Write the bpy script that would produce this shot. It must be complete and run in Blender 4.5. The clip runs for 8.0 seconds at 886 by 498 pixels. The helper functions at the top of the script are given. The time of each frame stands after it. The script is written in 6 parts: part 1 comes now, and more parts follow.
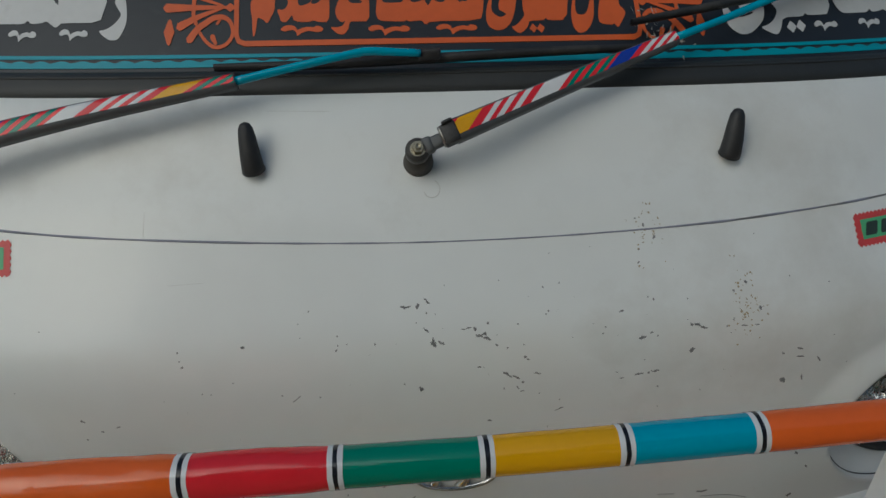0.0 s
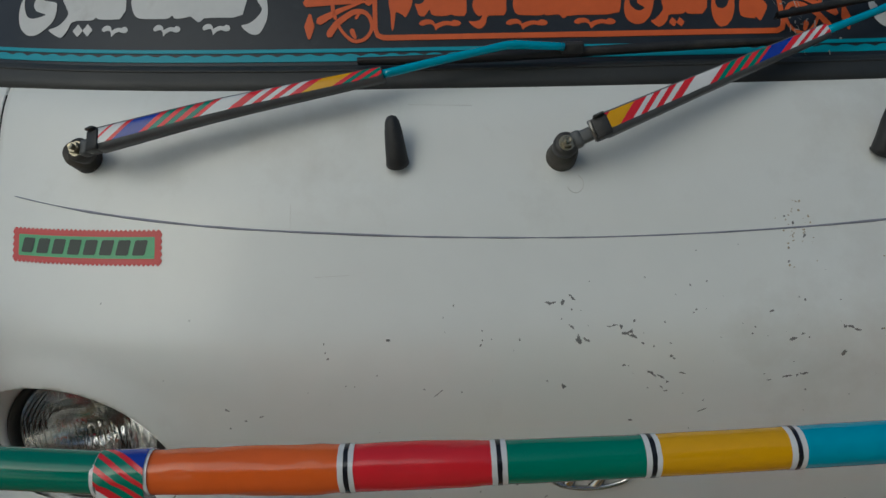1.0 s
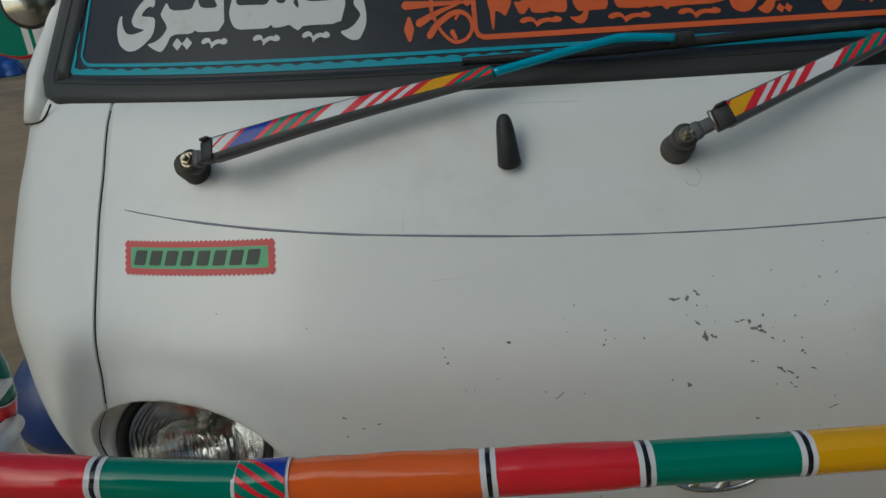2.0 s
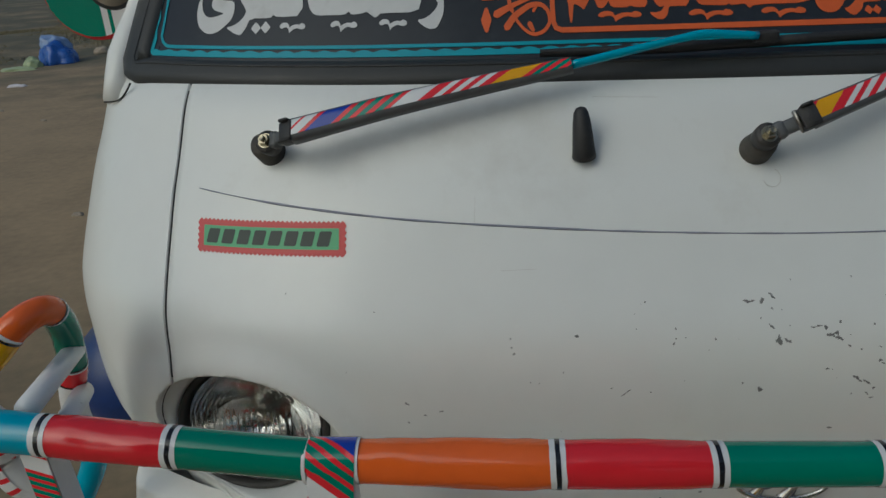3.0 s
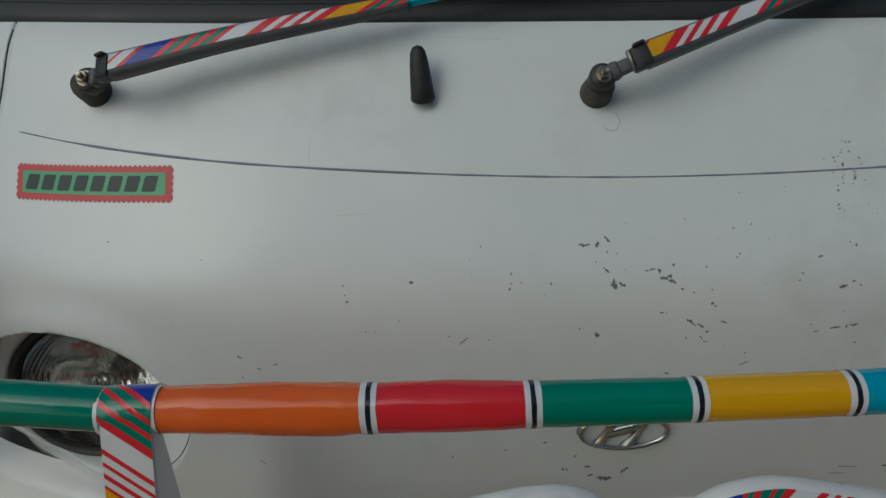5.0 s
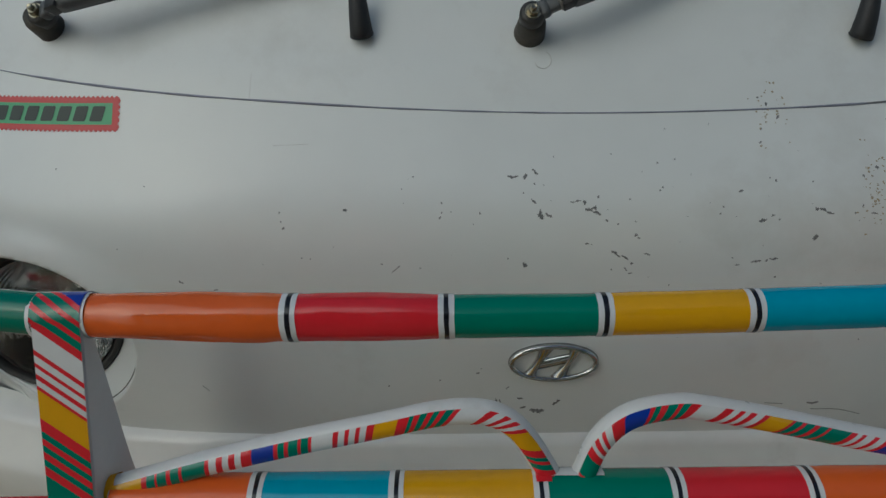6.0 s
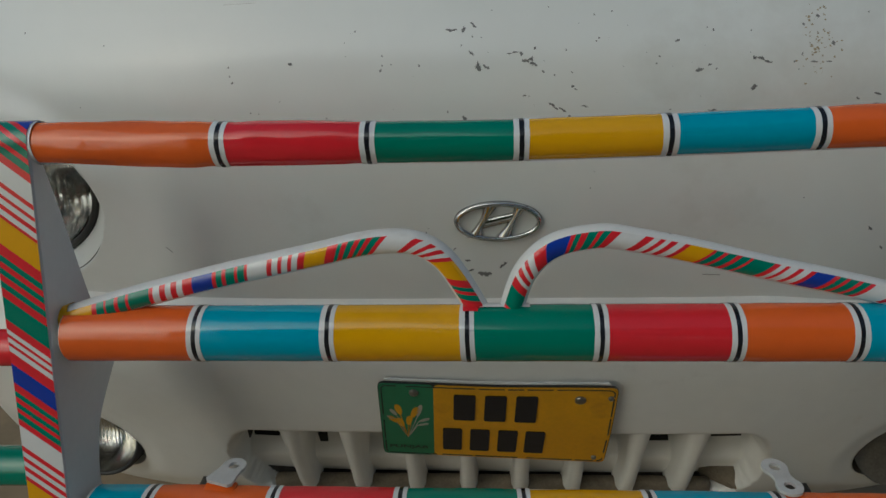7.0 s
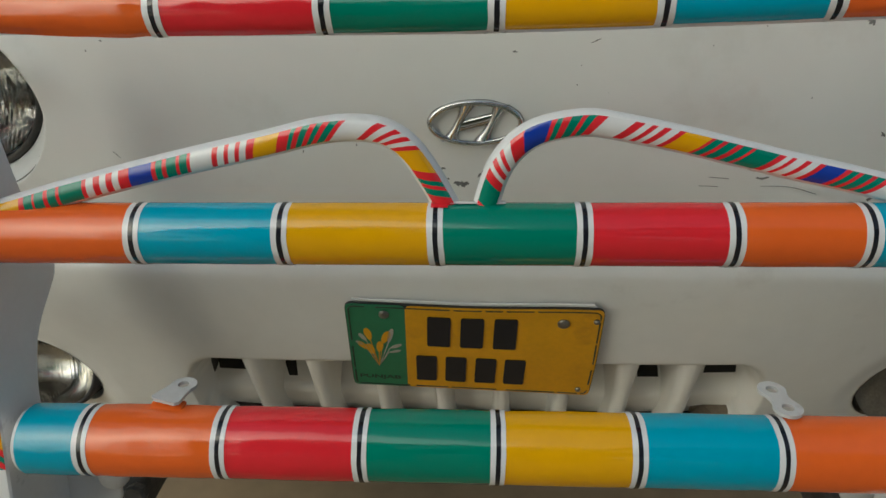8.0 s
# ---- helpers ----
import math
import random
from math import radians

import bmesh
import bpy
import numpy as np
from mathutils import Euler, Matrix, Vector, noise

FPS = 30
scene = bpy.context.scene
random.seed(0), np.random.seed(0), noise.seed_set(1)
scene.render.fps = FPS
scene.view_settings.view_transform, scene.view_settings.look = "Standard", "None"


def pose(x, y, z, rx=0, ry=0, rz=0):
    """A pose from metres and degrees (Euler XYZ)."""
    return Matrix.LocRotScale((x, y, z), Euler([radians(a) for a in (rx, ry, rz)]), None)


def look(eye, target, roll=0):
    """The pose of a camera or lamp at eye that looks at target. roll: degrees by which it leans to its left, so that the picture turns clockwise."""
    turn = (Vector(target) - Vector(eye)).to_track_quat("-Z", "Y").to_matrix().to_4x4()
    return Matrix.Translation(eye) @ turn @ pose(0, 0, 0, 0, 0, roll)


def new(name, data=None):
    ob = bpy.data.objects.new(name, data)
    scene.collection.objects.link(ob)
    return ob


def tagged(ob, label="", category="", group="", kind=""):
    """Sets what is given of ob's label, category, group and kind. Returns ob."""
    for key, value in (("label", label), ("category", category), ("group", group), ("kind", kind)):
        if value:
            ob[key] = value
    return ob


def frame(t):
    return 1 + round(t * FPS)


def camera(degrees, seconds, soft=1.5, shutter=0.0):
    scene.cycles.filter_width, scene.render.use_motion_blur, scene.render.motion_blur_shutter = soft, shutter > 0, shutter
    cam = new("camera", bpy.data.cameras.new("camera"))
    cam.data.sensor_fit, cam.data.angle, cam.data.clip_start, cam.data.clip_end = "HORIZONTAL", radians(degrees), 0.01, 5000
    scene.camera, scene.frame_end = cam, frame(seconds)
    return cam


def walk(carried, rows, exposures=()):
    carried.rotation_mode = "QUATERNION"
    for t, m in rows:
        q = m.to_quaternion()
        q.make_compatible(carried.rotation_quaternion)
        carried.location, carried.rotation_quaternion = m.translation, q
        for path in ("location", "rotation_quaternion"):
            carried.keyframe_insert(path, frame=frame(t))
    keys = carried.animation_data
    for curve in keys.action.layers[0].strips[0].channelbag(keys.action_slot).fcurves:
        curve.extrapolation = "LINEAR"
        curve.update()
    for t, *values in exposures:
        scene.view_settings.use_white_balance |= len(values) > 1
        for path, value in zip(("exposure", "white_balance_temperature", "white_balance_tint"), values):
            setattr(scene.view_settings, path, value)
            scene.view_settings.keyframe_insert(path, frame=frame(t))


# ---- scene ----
cam = camera(65.5, 8.0)
PATH = [
    (0, (-0.049, -0.498, 1.371), (0.072, 1.316, 0.537), -1.5),
    (0.3, (-0.089, -0.494, 1.368), (0.014, 1.317, 0.526), -1.1),
    (0.5, (-0.113, -0.493, 1.368), (-0.024, 1.32, 0.53), -0.9),
    (0.7, (-0.135, -0.492, 1.367), (-0.064, 1.326, 0.536), -1.0),
    (0.8, (-0.146, -0.491, 1.365), (-0.101, 1.329, 0.539), -1.5),
    (1, (-0.166, -0.49, 1.364), (-0.145, 1.332, 0.54), -2.0),
    (1.2, (-0.185, -0.487, 1.363), (-0.169, 1.336, 0.540), -2.7),
    (1.3, (-0.194, -0.486, 1.363), (-0.167, 1.340, 0.546), -2.6),
    (1.5, (-0.221, -0.483, 1.36), (-0.185, 1.359, 0.581), -4.1),
    (1.7, (-0.238, -0.482, 1.358), (-0.241, 1.355, 0.568), -4.7),
    (1.8, (-0.246, -0.483, 1.358), (-0.258, 1.352, 0.563), -4.7),
    (2, (-0.262, -0.481, 1.356), (-0.313, 1.354, 0.56), -4.8),
    (2.2, (-0.28, -0.481, 1.353), (-0.353, 1.353, 0.557), -4.8),
    (3.3, (-0.303, -0.489, 1.342), (-0.471, 1.345, 0.564), -2.8),
    (3.5, (-0.288, -0.489, 1.338), (-0.465, 1.346, 0.563), -2.7),
    (3.8, (-0.265, -0.485, 1.330), (-0.403, 1.356, 0.561), -2.4),
    (4, (-0.253, -0.483, 1.321), (-0.343, 1.364, 0.559), -1.8),
    (4.2, (-0.240, -0.476, 1.311), (-0.266, 1.361, 0.522), -1.5),
    (4.3, (-0.236, -0.477, 1.306), (-0.250, 1.363, 0.520), -1.4),
    (4.5, (-0.226, -0.477, 1.298), (-0.222, 1.355, 0.497), -1.7),
    (4.7, (-0.208, -0.475, 1.294), (-0.21, 1.352, 0.481), -1.8),
    (5.8, (-0.143, -0.517, 1.244), (-0.105, 1.321, 0.455), -0.5),
    (6, (-0.118, -0.531, 1.23), (-0.124, 1.297, 0.419), -0.8),
    (6.2, (-0.099, -0.546, 1.213), (-0.127, 1.287, 0.415), -1.0),
    (6.3, (-0.092, -0.552, 1.204), (-0.130, 1.288, 0.420), -1.0),
    (6.5, (-0.073, -0.57, 1.181), (-0.142, 1.291, 0.452), -1.9),
    (6.7, (-0.040, -0.596, 1.147), (-0.179, 1.251, 0.392), -3.5),
    (6.8, (-0.024, -0.607, 1.128), (-0.169, 1.221, 0.329), -3.4),
    (7, (-0.015, -0.609, 1.103), (-0.136, 1.206, 0.271), -2.1),
    (7.2, (-0.000, -0.615, 1.081), (-0.116, 1.213, 0.276), -1.6),
    (7.3, (0.006, -0.612, 1.068), (-0.116, 1.223, 0.282), -1.7),
    (7.5, (0.014, -0.605, 1.049), (-0.103, 1.226, 0.253), -1.1),
    (7.7, (0.009, -0.594, 1.029), (-0.103, 1.206, 0.164), -1.2),
    (7.8, (0.008, -0.589, 1.022), (-0.102, 1.201, 0.137), -1.4),
    (8, (0.007, -0.578, 1.008), (-0.105, 1.207, 0.111), -1.4),
]
EXPOSURES = [(0.0, -0.70, 6150, 0), (1.5, -0.72, 6110, -1), (3.5, -0.71, 6080, -1), (6.0, -0.85, 5950, -2), (7.0, -0.68, 6200, -2), (7.5, -0.23, 6420, -2), (7.7, -0.23, 6440, -2), (8.0, -0.08, 6450, -2)]
walk(cam, [(t, look(eye, target, roll)) for t, eye, target, roll in PATH], EXPOSURES)

# ---- light ----
SUN_UP, SUN_SIDE = 40.0, 219.0
world = bpy.data.worlds.new("world")
scene.world = world
world.use_nodes = True
wn = world.node_tree.nodes
sky = wn.new("ShaderNodeTexSky")
sky.sky_type = "NISHITA"
sky.sun_disc = False
sky.sun_elevation, sky.sun_rotation = radians(SUN_UP), radians(SUN_SIDE)
sky.air_density, sky.dust_density, sky.ozone_density = 1.0, 3.0, 1.0
world.node_tree.links.new(sky.outputs["Color"], wn["Background"].inputs["Color"])
wn["Background"].inputs["Strength"].default_value = 0.13
sun = new("sun", bpy.data.lights.new("sun", "SUN"))
sun.data.energy, sun.data.angle, sun.data.color = 0.95, radians(60), (1.0, 0.985, 0.965)
sun.matrix_world = look((0, 0, 6), (0 - math.sin(radians(SUN_SIDE)) * 3, 0 - math.cos(radians(SUN_SIDE)) * 3, 6 - 3 * math.tan(radians(SUN_UP))))


# ---- materials ----
def mat(name, colour, rough=0.5, metal=0.0, coat=0.0, vary=0.06, scale=14.0, bump=0.0, bump_scale=60.0, dirt=None, dirt_scale=3.0, dirt_at=(0.5, 0.7), rough_vary=0.08):
    """A surface with colour varied at two scales, uneven gloss, relief and, if asked, stains of the colour dirt."""
    m = bpy.data.materials.new(name)
    m.use_nodes = True
    n, l = m.node_tree.nodes, m.node_tree.links
    b = n["Principled BSDF"]
    b.inputs["Metallic"].default_value = metal
    b.inputs["Coat Weight"].default_value = coat
    b.inputs["Coat Roughness"].default_value = 0.045
    tc = n.new("ShaderNodeTexCoord")
    big, small = n.new("ShaderNodeTexNoise"), n.new("ShaderNodeTexNoise")
    big.inputs["Scale"].default_value, small.inputs["Scale"].default_value = scale, scale * 9
    big.inputs["Detail"].default_value = small.inputs["Detail"].default_value = 4
    for t in (big, small):
        l.new(tc.outputs["Object"], t.inputs["Vector"])
    mix = n.new("ShaderNodeMix")
    mix.data_type = "FLOAT"
    mix.inputs["Factor"].default_value = 0.4
    l.new(big.outputs["Fac"], mix.inputs["A"])
    l.new(small.outputs["Fac"], mix.inputs["B"])
    ramp = n.new("ShaderNodeMapRange")
    ramp.inputs["From Min"].default_value, ramp.inputs["From Max"].default_value = 0.3, 0.7
    ramp.inputs["To Min"].default_value, ramp.inputs["To Max"].default_value = 1 - vary, 1 + vary
    l.new(mix.outputs["Result"], ramp.inputs["Value"])
    mul = n.new("ShaderNodeVectorMath")
    mul.operation = "SCALE"
    mul.inputs[0].default_value = colour
    l.new(ramp.outputs["Result"], mul.inputs["Scale"])
    out = mul.outputs["Vector"]
    if dirt:
        d = n.new("ShaderNodeTexNoise")
        d.inputs["Scale"].default_value, d.inputs["Detail"].default_value, d.inputs["Roughness"].default_value = dirt_scale, 8, 0.65
        l.new(tc.outputs["Object"], d.inputs["Vector"])
        dr = n.new("ShaderNodeMapRange")
        dr.inputs["From Min"].default_value, dr.inputs["From Max"].default_value = dirt_at
        l.new(d.outputs["Fac"], dr.inputs["Value"])
        dm = n.new("ShaderNodeMix")
        dm.data_type = "RGBA"
        dm.inputs["B"].default_value = (*dirt, 1)
        l.new(dr.outputs["Result"], dm.inputs["Factor"])
        l.new(out, dm.inputs["A"])
        out = dm.outputs["Result"]
    l.new(out, b.inputs["Base Color"])
    rr = n.new("ShaderNodeMapRange")
    rr.inputs["From Min"].default_value, rr.inputs["From Max"].default_value = 0.3, 0.7
    rr.inputs["To Min"].default_value, rr.inputs["To Max"].default_value = max(0.02, rough - rough_vary), rough + rough_vary
    l.new(mix.outputs["Result"], rr.inputs["Value"])
    l.new(rr.outputs["Result"], b.inputs["Roughness"])
    if bump:
        bn = n.new("ShaderNodeTexNoise")
        bn.inputs["Scale"].default_value, bn.inputs["Detail"].default_value = bump_scale, 6
        l.new(tc.outputs["Object"], bn.inputs["Vector"])
        bp = n.new("ShaderNodeBump")
        bp.inputs["Strength"].default_value, bp.inputs["Distance"].default_value = bump, 0.004
        l.new(bn.outputs["Fac"], bp.inputs["Height"])
        l.new(bp.outputs["Normal"], b.inputs["Normal"])
    return m


def crinkle(m):
    """Lays small stretched creases, in scattered patches, over the relief of a stuck-on tape."""
    n, l = m.node_tree.nodes, m.node_tree.links
    tc, b = n.new("ShaderNodeTexCoord"), n["Principled BSDF"]
    base = b.inputs["Normal"].links[0].from_socket
    fold, patch = n.new("ShaderNodeTexNoise"), n.new("ShaderNodeTexNoise")
    stretch = n.new("ShaderNodeMapping")
    stretch.inputs["Scale"].default_value = (16, 45, 45)
    stretch.inputs["Rotation"].default_value = (0, 0.5, 0.2)
    fold.inputs["Scale"].default_value, fold.inputs["Detail"].default_value = 1.0, 3
    fold.inputs["Distortion"].default_value = 0.8
    patch.inputs["Scale"].default_value = 5.0
    l.new(tc.outputs["Object"], stretch.inputs["Vector"])
    l.new(stretch.outputs["Vector"], fold.inputs["Vector"])
    l.new(tc.outputs["Object"], patch.inputs["Vector"])
    where = n.new("ShaderNodeMapRange")
    where.inputs["From Min"].default_value, where.inputs["From Max"].default_value = 0.54, 0.68
    where.inputs["To Max"].default_value = 0.28
    l.new(patch.outputs["Fac"], where.inputs["Value"])
    bp = n.new("ShaderNodeBump")
    bp.inputs["Distance"].default_value = 0.004
    l.new(where.outputs["Result"], bp.inputs["Strength"])
    l.new(fold.outputs["Fac"], bp.inputs["Height"])
    l.new(base, bp.inputs["Normal"])
    l.new(bp.outputs["Normal"], b.inputs["Normal"])


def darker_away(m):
    """Darkens the sand in uneven patches that close up with distance behind the truck."""
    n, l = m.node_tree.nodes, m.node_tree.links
    blotch = next(k for k in n if k.bl_idname == "ShaderNodeTexNoise" and abs(k.inputs["Scale"].default_value - 0.42) < 1e-4)
    ramp = blotch.outputs["Fac"].links[0].to_node
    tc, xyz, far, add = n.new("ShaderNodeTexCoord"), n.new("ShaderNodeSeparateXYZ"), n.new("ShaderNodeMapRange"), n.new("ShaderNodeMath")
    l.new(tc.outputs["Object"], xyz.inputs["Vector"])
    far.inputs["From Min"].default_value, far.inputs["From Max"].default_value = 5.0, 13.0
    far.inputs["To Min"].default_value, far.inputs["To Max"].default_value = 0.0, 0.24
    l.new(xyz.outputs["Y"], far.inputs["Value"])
    l.new(blotch.outputs["Fac"], add.inputs[0])
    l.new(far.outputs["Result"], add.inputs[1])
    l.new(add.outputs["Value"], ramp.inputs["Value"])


PAINT = mat("white_paint", (0.77, 0.78, 0.755), 0.40, coat=0.35, vary=0.025, scale=3.0, bump=0.05, bump_scale=9.0, dirt=(0.50, 0.47, 0.41), dirt_scale=2.6, dirt_at=(0.53, 0.90), rough_vary=0.06)
PLASTIC = mat("white_bumper", (0.84, 0.83, 0.795), 0.36, coat=0.35, vary=0.04, scale=4.0, bump=0.06, bump_scale=30.0, dirt=(0.36, 0.32, 0.26), dirt_scale=4.0, dirt_at=(0.60, 1.0))
TUBE = mat("tube_white", (0.72, 0.72, 0.72), 0.32, vary=0.04, bump=0.08, bump_scale=40, dirt=(0.45, 0.42, 0.38), dirt_scale=9.0, dirt_at=(0.6, 0.9))
LUG = mat("worn_white_steel", (0.52, 0.52, 0.515), 0.45, vary=0.08, scale=40, bump=0.1, bump_scale=120, dirt=(0.25, 0.20, 0.15), dirt_scale=45, dirt_at=(0.58, 0.85))
VINYL = {}
for key, c in (("orange", (0.78, 0.130, 0.020)), ("red", (0.70, 0.022, 0.034)), ("green", (0.003, 0.205, 0.135)), ("yellow", (0.76, 0.38, 0.003)), ("teal", (0.003, 0.34, 0.49)),
               ("blue", (0.010, 0.045, 0.36)), ("white", (0.72, 0.72, 0.72)), ("black", (0.012, 0.013, 0.018))):
    VINYL[key] = mat("vinyl_" + key, c, 0.10, coat=0.0, vary=0.05, scale=9.0, bump=0.02, bump_scale=16.0, rough_vary=0.02)
    VINYL[key].node_tree.nodes["Principled BSDF"].inputs["Specular IOR Level"].default_value = 0.5
    crinkle(VINYL[key])
RUBBER = mat("black_rubber", (0.022, 0.022, 0.023), 0.55, vary=0.25, scale=30, bump=0.2, bump_scale=200, dirt=(0.10, 0.09, 0.075), dirt_scale=14, dirt_at=(0.55, 0.9))
CAP = mat("dusty_rubber", (0.040, 0.037, 0.032), 0.7, vary=0.25, scale=30, bump=0.2, bump_scale=160, dirt=(0.13, 0.115, 0.09), dirt_scale=20, dirt_at=(0.42, 0.8))
LAMP_RING = mat("lamp_ring", (0.034, 0.034, 0.032), 0.6, vary=0.2, scale=20, bump=0.1, bump_scale=150, dirt=(0.12, 0.11, 0.095), dirt_scale=9, dirt_at=(0.45, 0.9))
SEAL = mat("windscreen_rubber", (0.026, 0.028, 0.028), 0.55, vary=0.2, scale=12, bump=0.1, bump_scale=120, dirt=(0.042, 0.041, 0.038), dirt_scale=7, dirt_at=(0.5, 0.9))
STEEL = mat("dull_steel", (0.30, 0.29, 0.27), 0.35, metal=0.9, vary=0.2, scale=60, bump=0.1, bump_scale=300, dirt=(0.12, 0.08, 0.05), dirt_scale=60, dirt_at=(0.5, 0.8))
CHROME = mat("chrome", (0.62, 0.61, 0.58), 0.12, metal=1.0, vary=0.1, scale=40, dirt=(0.22, 0.19, 0.15), dirt_scale=50, dirt_at=(0.55, 0.9))
REFLECTOR = mat("lamp_reflector", (0.66, 0.66, 0.65), 0.10, metal=1.0, vary=0.08, scale=30)
DARK_IRON = mat("dark_iron", (0.045, 0.043, 0.040), 0.5, metal=0.3, vary=0.25, scale=50, bump=0.2, bump_scale=220, dirt=(0.13, 0.115, 0.10), dirt_scale=40, dirt_at=(0.5, 0.8))
ARM_GREY = mat("arm_grey", (0.098, 0.102, 0.104), 0.5, metal=0.1, vary=0.2, scale=30, bump=0.1, bump_scale=200, dirt=(0.12, 0.115, 0.105), dirt_scale=25, dirt_at=(0.55, 0.85))
NUT = mat("zinc_nut", (0.33, 0.30, 0.22), 0.30, metal=0.9, vary=0.2, scale=90, dirt=(0.18, 0.13, 0.08), dirt_scale=90, dirt_at=(0.55, 0.85))
FAINT = mat("faint_mark", (0.64, 0.63, 0.60), 0.6, vary=0.1)
CREASE = mat("crease_grey", (0.25, 0.26, 0.315), 0.6, vary=0.3, scale=40)
EARTH = mat("dried_mud", (0.17, 0.14, 0.10), 0.9, vary=0.4, scale=30, bump=0.4, bump_scale=90)
GAP = mat("dark_gap", (0.016, 0.015, 0.014), 0.7, vary=0.3)
CHIP = mat("bare_chip", (0.19, 0.19, 0.185), 0.6, vary=0.35, scale=120, bump=0.2, bump_scale=400)
RUST = mat("rust_speck", (0.40, 0.33, 0.22), 0.8, vary=0.4, scale=150)
FILM = mat("black_film", (0.016, 0.019, 0.023), 0.34, vary=0.25, scale=8, dirt=(0.045, 0.048, 0.052), dirt_scale=26, dirt_at=(0.58, 0.9))
FLECK = mat("dried_fleck", (0.42, 0.40, 0.34), 0.8, vary=0.2, scale=60)
LETTER_WHITE = mat("sticker_white", (0.62, 0.62, 0.61), 0.4, vary=0.05, scale=12, dirt=(0.42, 0.41, 0.39), dirt_scale=20, dirt_at=(0.55, 0.9))
LETTER_ORANGE = mat("sticker_orange", (0.66, 0.115, 0.022), 0.4, vary=0.08, scale=12)
LETTER_TEAL = mat("sticker_teal", (0.005, 0.30, 0.38), 0.4, vary=0.08, scale=12)
BADGE_GREEN = mat("badge_green", (0.10, 0.42, 0.19), 0.4, vary=0.06, scale=30)
BADGE_RED = mat("badge_red", (0.60, 0.06, 0.06), 0.45, vary=0.06, scale=30)
BADGE_DARK = mat("badge_dark", (0.028, 0.045, 0.035), 0.5, vary=0.2, scale=40)
PLATE_YELLOW = mat("plate_yellow", (0.74, 0.36, 0.010), 0.38, vary=0.10, scale=18, bump=0.05, dirt=(0.33, 0.15, 0.02), dirt_scale=12, dirt_at=(0.52, 0.85))
PLATE_GREEN = mat("plate_green", (0.028, 0.20, 0.095), 0.4, vary=0.12, scale=18)
GUARD_BLUE = mat("guard_blue", (0.010, 0.035, 0.15), 0.35, vary=0.2, scale=12, dirt=(0.10, 0.09, 0.07), dirt_scale=9, dirt_at=(0.5, 0.9))
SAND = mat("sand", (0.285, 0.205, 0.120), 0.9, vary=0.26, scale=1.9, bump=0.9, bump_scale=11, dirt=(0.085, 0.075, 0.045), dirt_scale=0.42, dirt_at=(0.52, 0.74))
# the darker colour spreads with distance along y
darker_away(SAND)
GRASS = mat("dry_grass", (0.19, 0.160, 0.085), 0.8, vary=0.35, scale=3)
BAG_BLUE = mat("bag_blue", (0.018, 0.085, 0.34), 0.3, vary=0.2, scale=9, bump=0.4, bump_scale=14)
BAG_SHEER = mat("bag_sheer", (0.16, 0.24, 0.42), 0.35, vary=0.3, scale=14, bump=0.5, bump_scale=18)
BAG_PALE = mat("bag_pale", (0.30, 0.36, 0.20), 0.4, vary=0.2, scale=9, bump=0.4, bump_scale=14)
PAPER = mat("paper", (0.62, 0.58, 0.60), 0.8, vary=0.1)
STONE = mat("stone", (0.30, 0.25, 0.19), 0.85, vary=0.2, scale=6, bump=0.5, bump_scale=30)
BARK = mat("bark", (0.11, 0.085, 0.06), 0.9, vary=0.3, scale=5, bump=0.8, bump_scale=14)
LEAF = mat("leaf", (0.060, 0.085, 0.028), 0.55, vary=0.35, scale=2.5)
TYRE = mat("tyre", (0.025, 0.025, 0.025), 0.8, vary=0.2, scale=20, bump=0.3, bump_scale=80, dirt=(0.12, 0.09, 0.065), dirt_scale=5, dirt_at=(0.45, 0.8))


def glass(name, colour, rough):
    m = bpy.data.materials.new(name)
    m.use_nodes = True
    b = m.node_tree.nodes["Principled BSDF"]
    b.inputs["Base Color"].default_value = (*colour, 1)
    b.inputs["Roughness"].default_value = rough
    b.inputs["IOR"].default_value = 1.45
    b.inputs["Transmission Weight"].default_value = 1.0
    return m


LENS = glass("lamp_glass", (0.93, 0.93, 0.90), 0.02)
SCREEN = glass("window_glass", (0.25, 0.28, 0.28), 0.03)


# ---- mesh helpers ----
def link(name, bm, material, parent=None, label="", smooth=True):
    me = bpy.data.meshes.new(name)
    bm.to_mesh(me)
    bm.free()
    if smooth:
        me.polygons.foreach_set("use_smooth", [True] * len(me.polygons))
    me.materials.append(material)
    ob = new(name, me)
    if parent:
        ob.parent = parent
        ob.matrix_parent_inverse = parent.matrix_world.inverted()
    if label:
        ob["label"] = label
    return ob


def part(name, bm, material, parent, label="", smooth=True):
    """One mesh under a thing or under a part."""
    return link(name, bm, material, parent, label, smooth)


def thing(name, label, category, place=(0, 0, 0), group="", kind=""):
    ob = new(name)
    ob.empty_display_size = 0.05
    ob.matrix_world = Matrix.Translation(place)
    bpy.context.view_layer.update()
    return tagged(ob, label, category, group, kind)


def grid(rows, closed_u=False, closed_v=False):
    """A sheet of quads over rows of points; closed_u joins each row's ends, closed_v the first and last row."""
    bm = bmesh.new()
    vs = [[bm.verts.new(p) for p in r] for r in rows]
    nr, nc = len(vs), len(vs[0])
    for i in range(nr if closed_v else nr - 1):
        for j in range(nc if closed_u else nc - 1):
            a, b, c, d = vs[i][j], vs[i][(j + 1) % nc], vs[(i + 1) % nr][(j + 1) % nc], vs[(i + 1) % nr][j]
            if len({a, b, c, d}) == 4:
                bm.faces.new((a, b, c, d))
    return bm


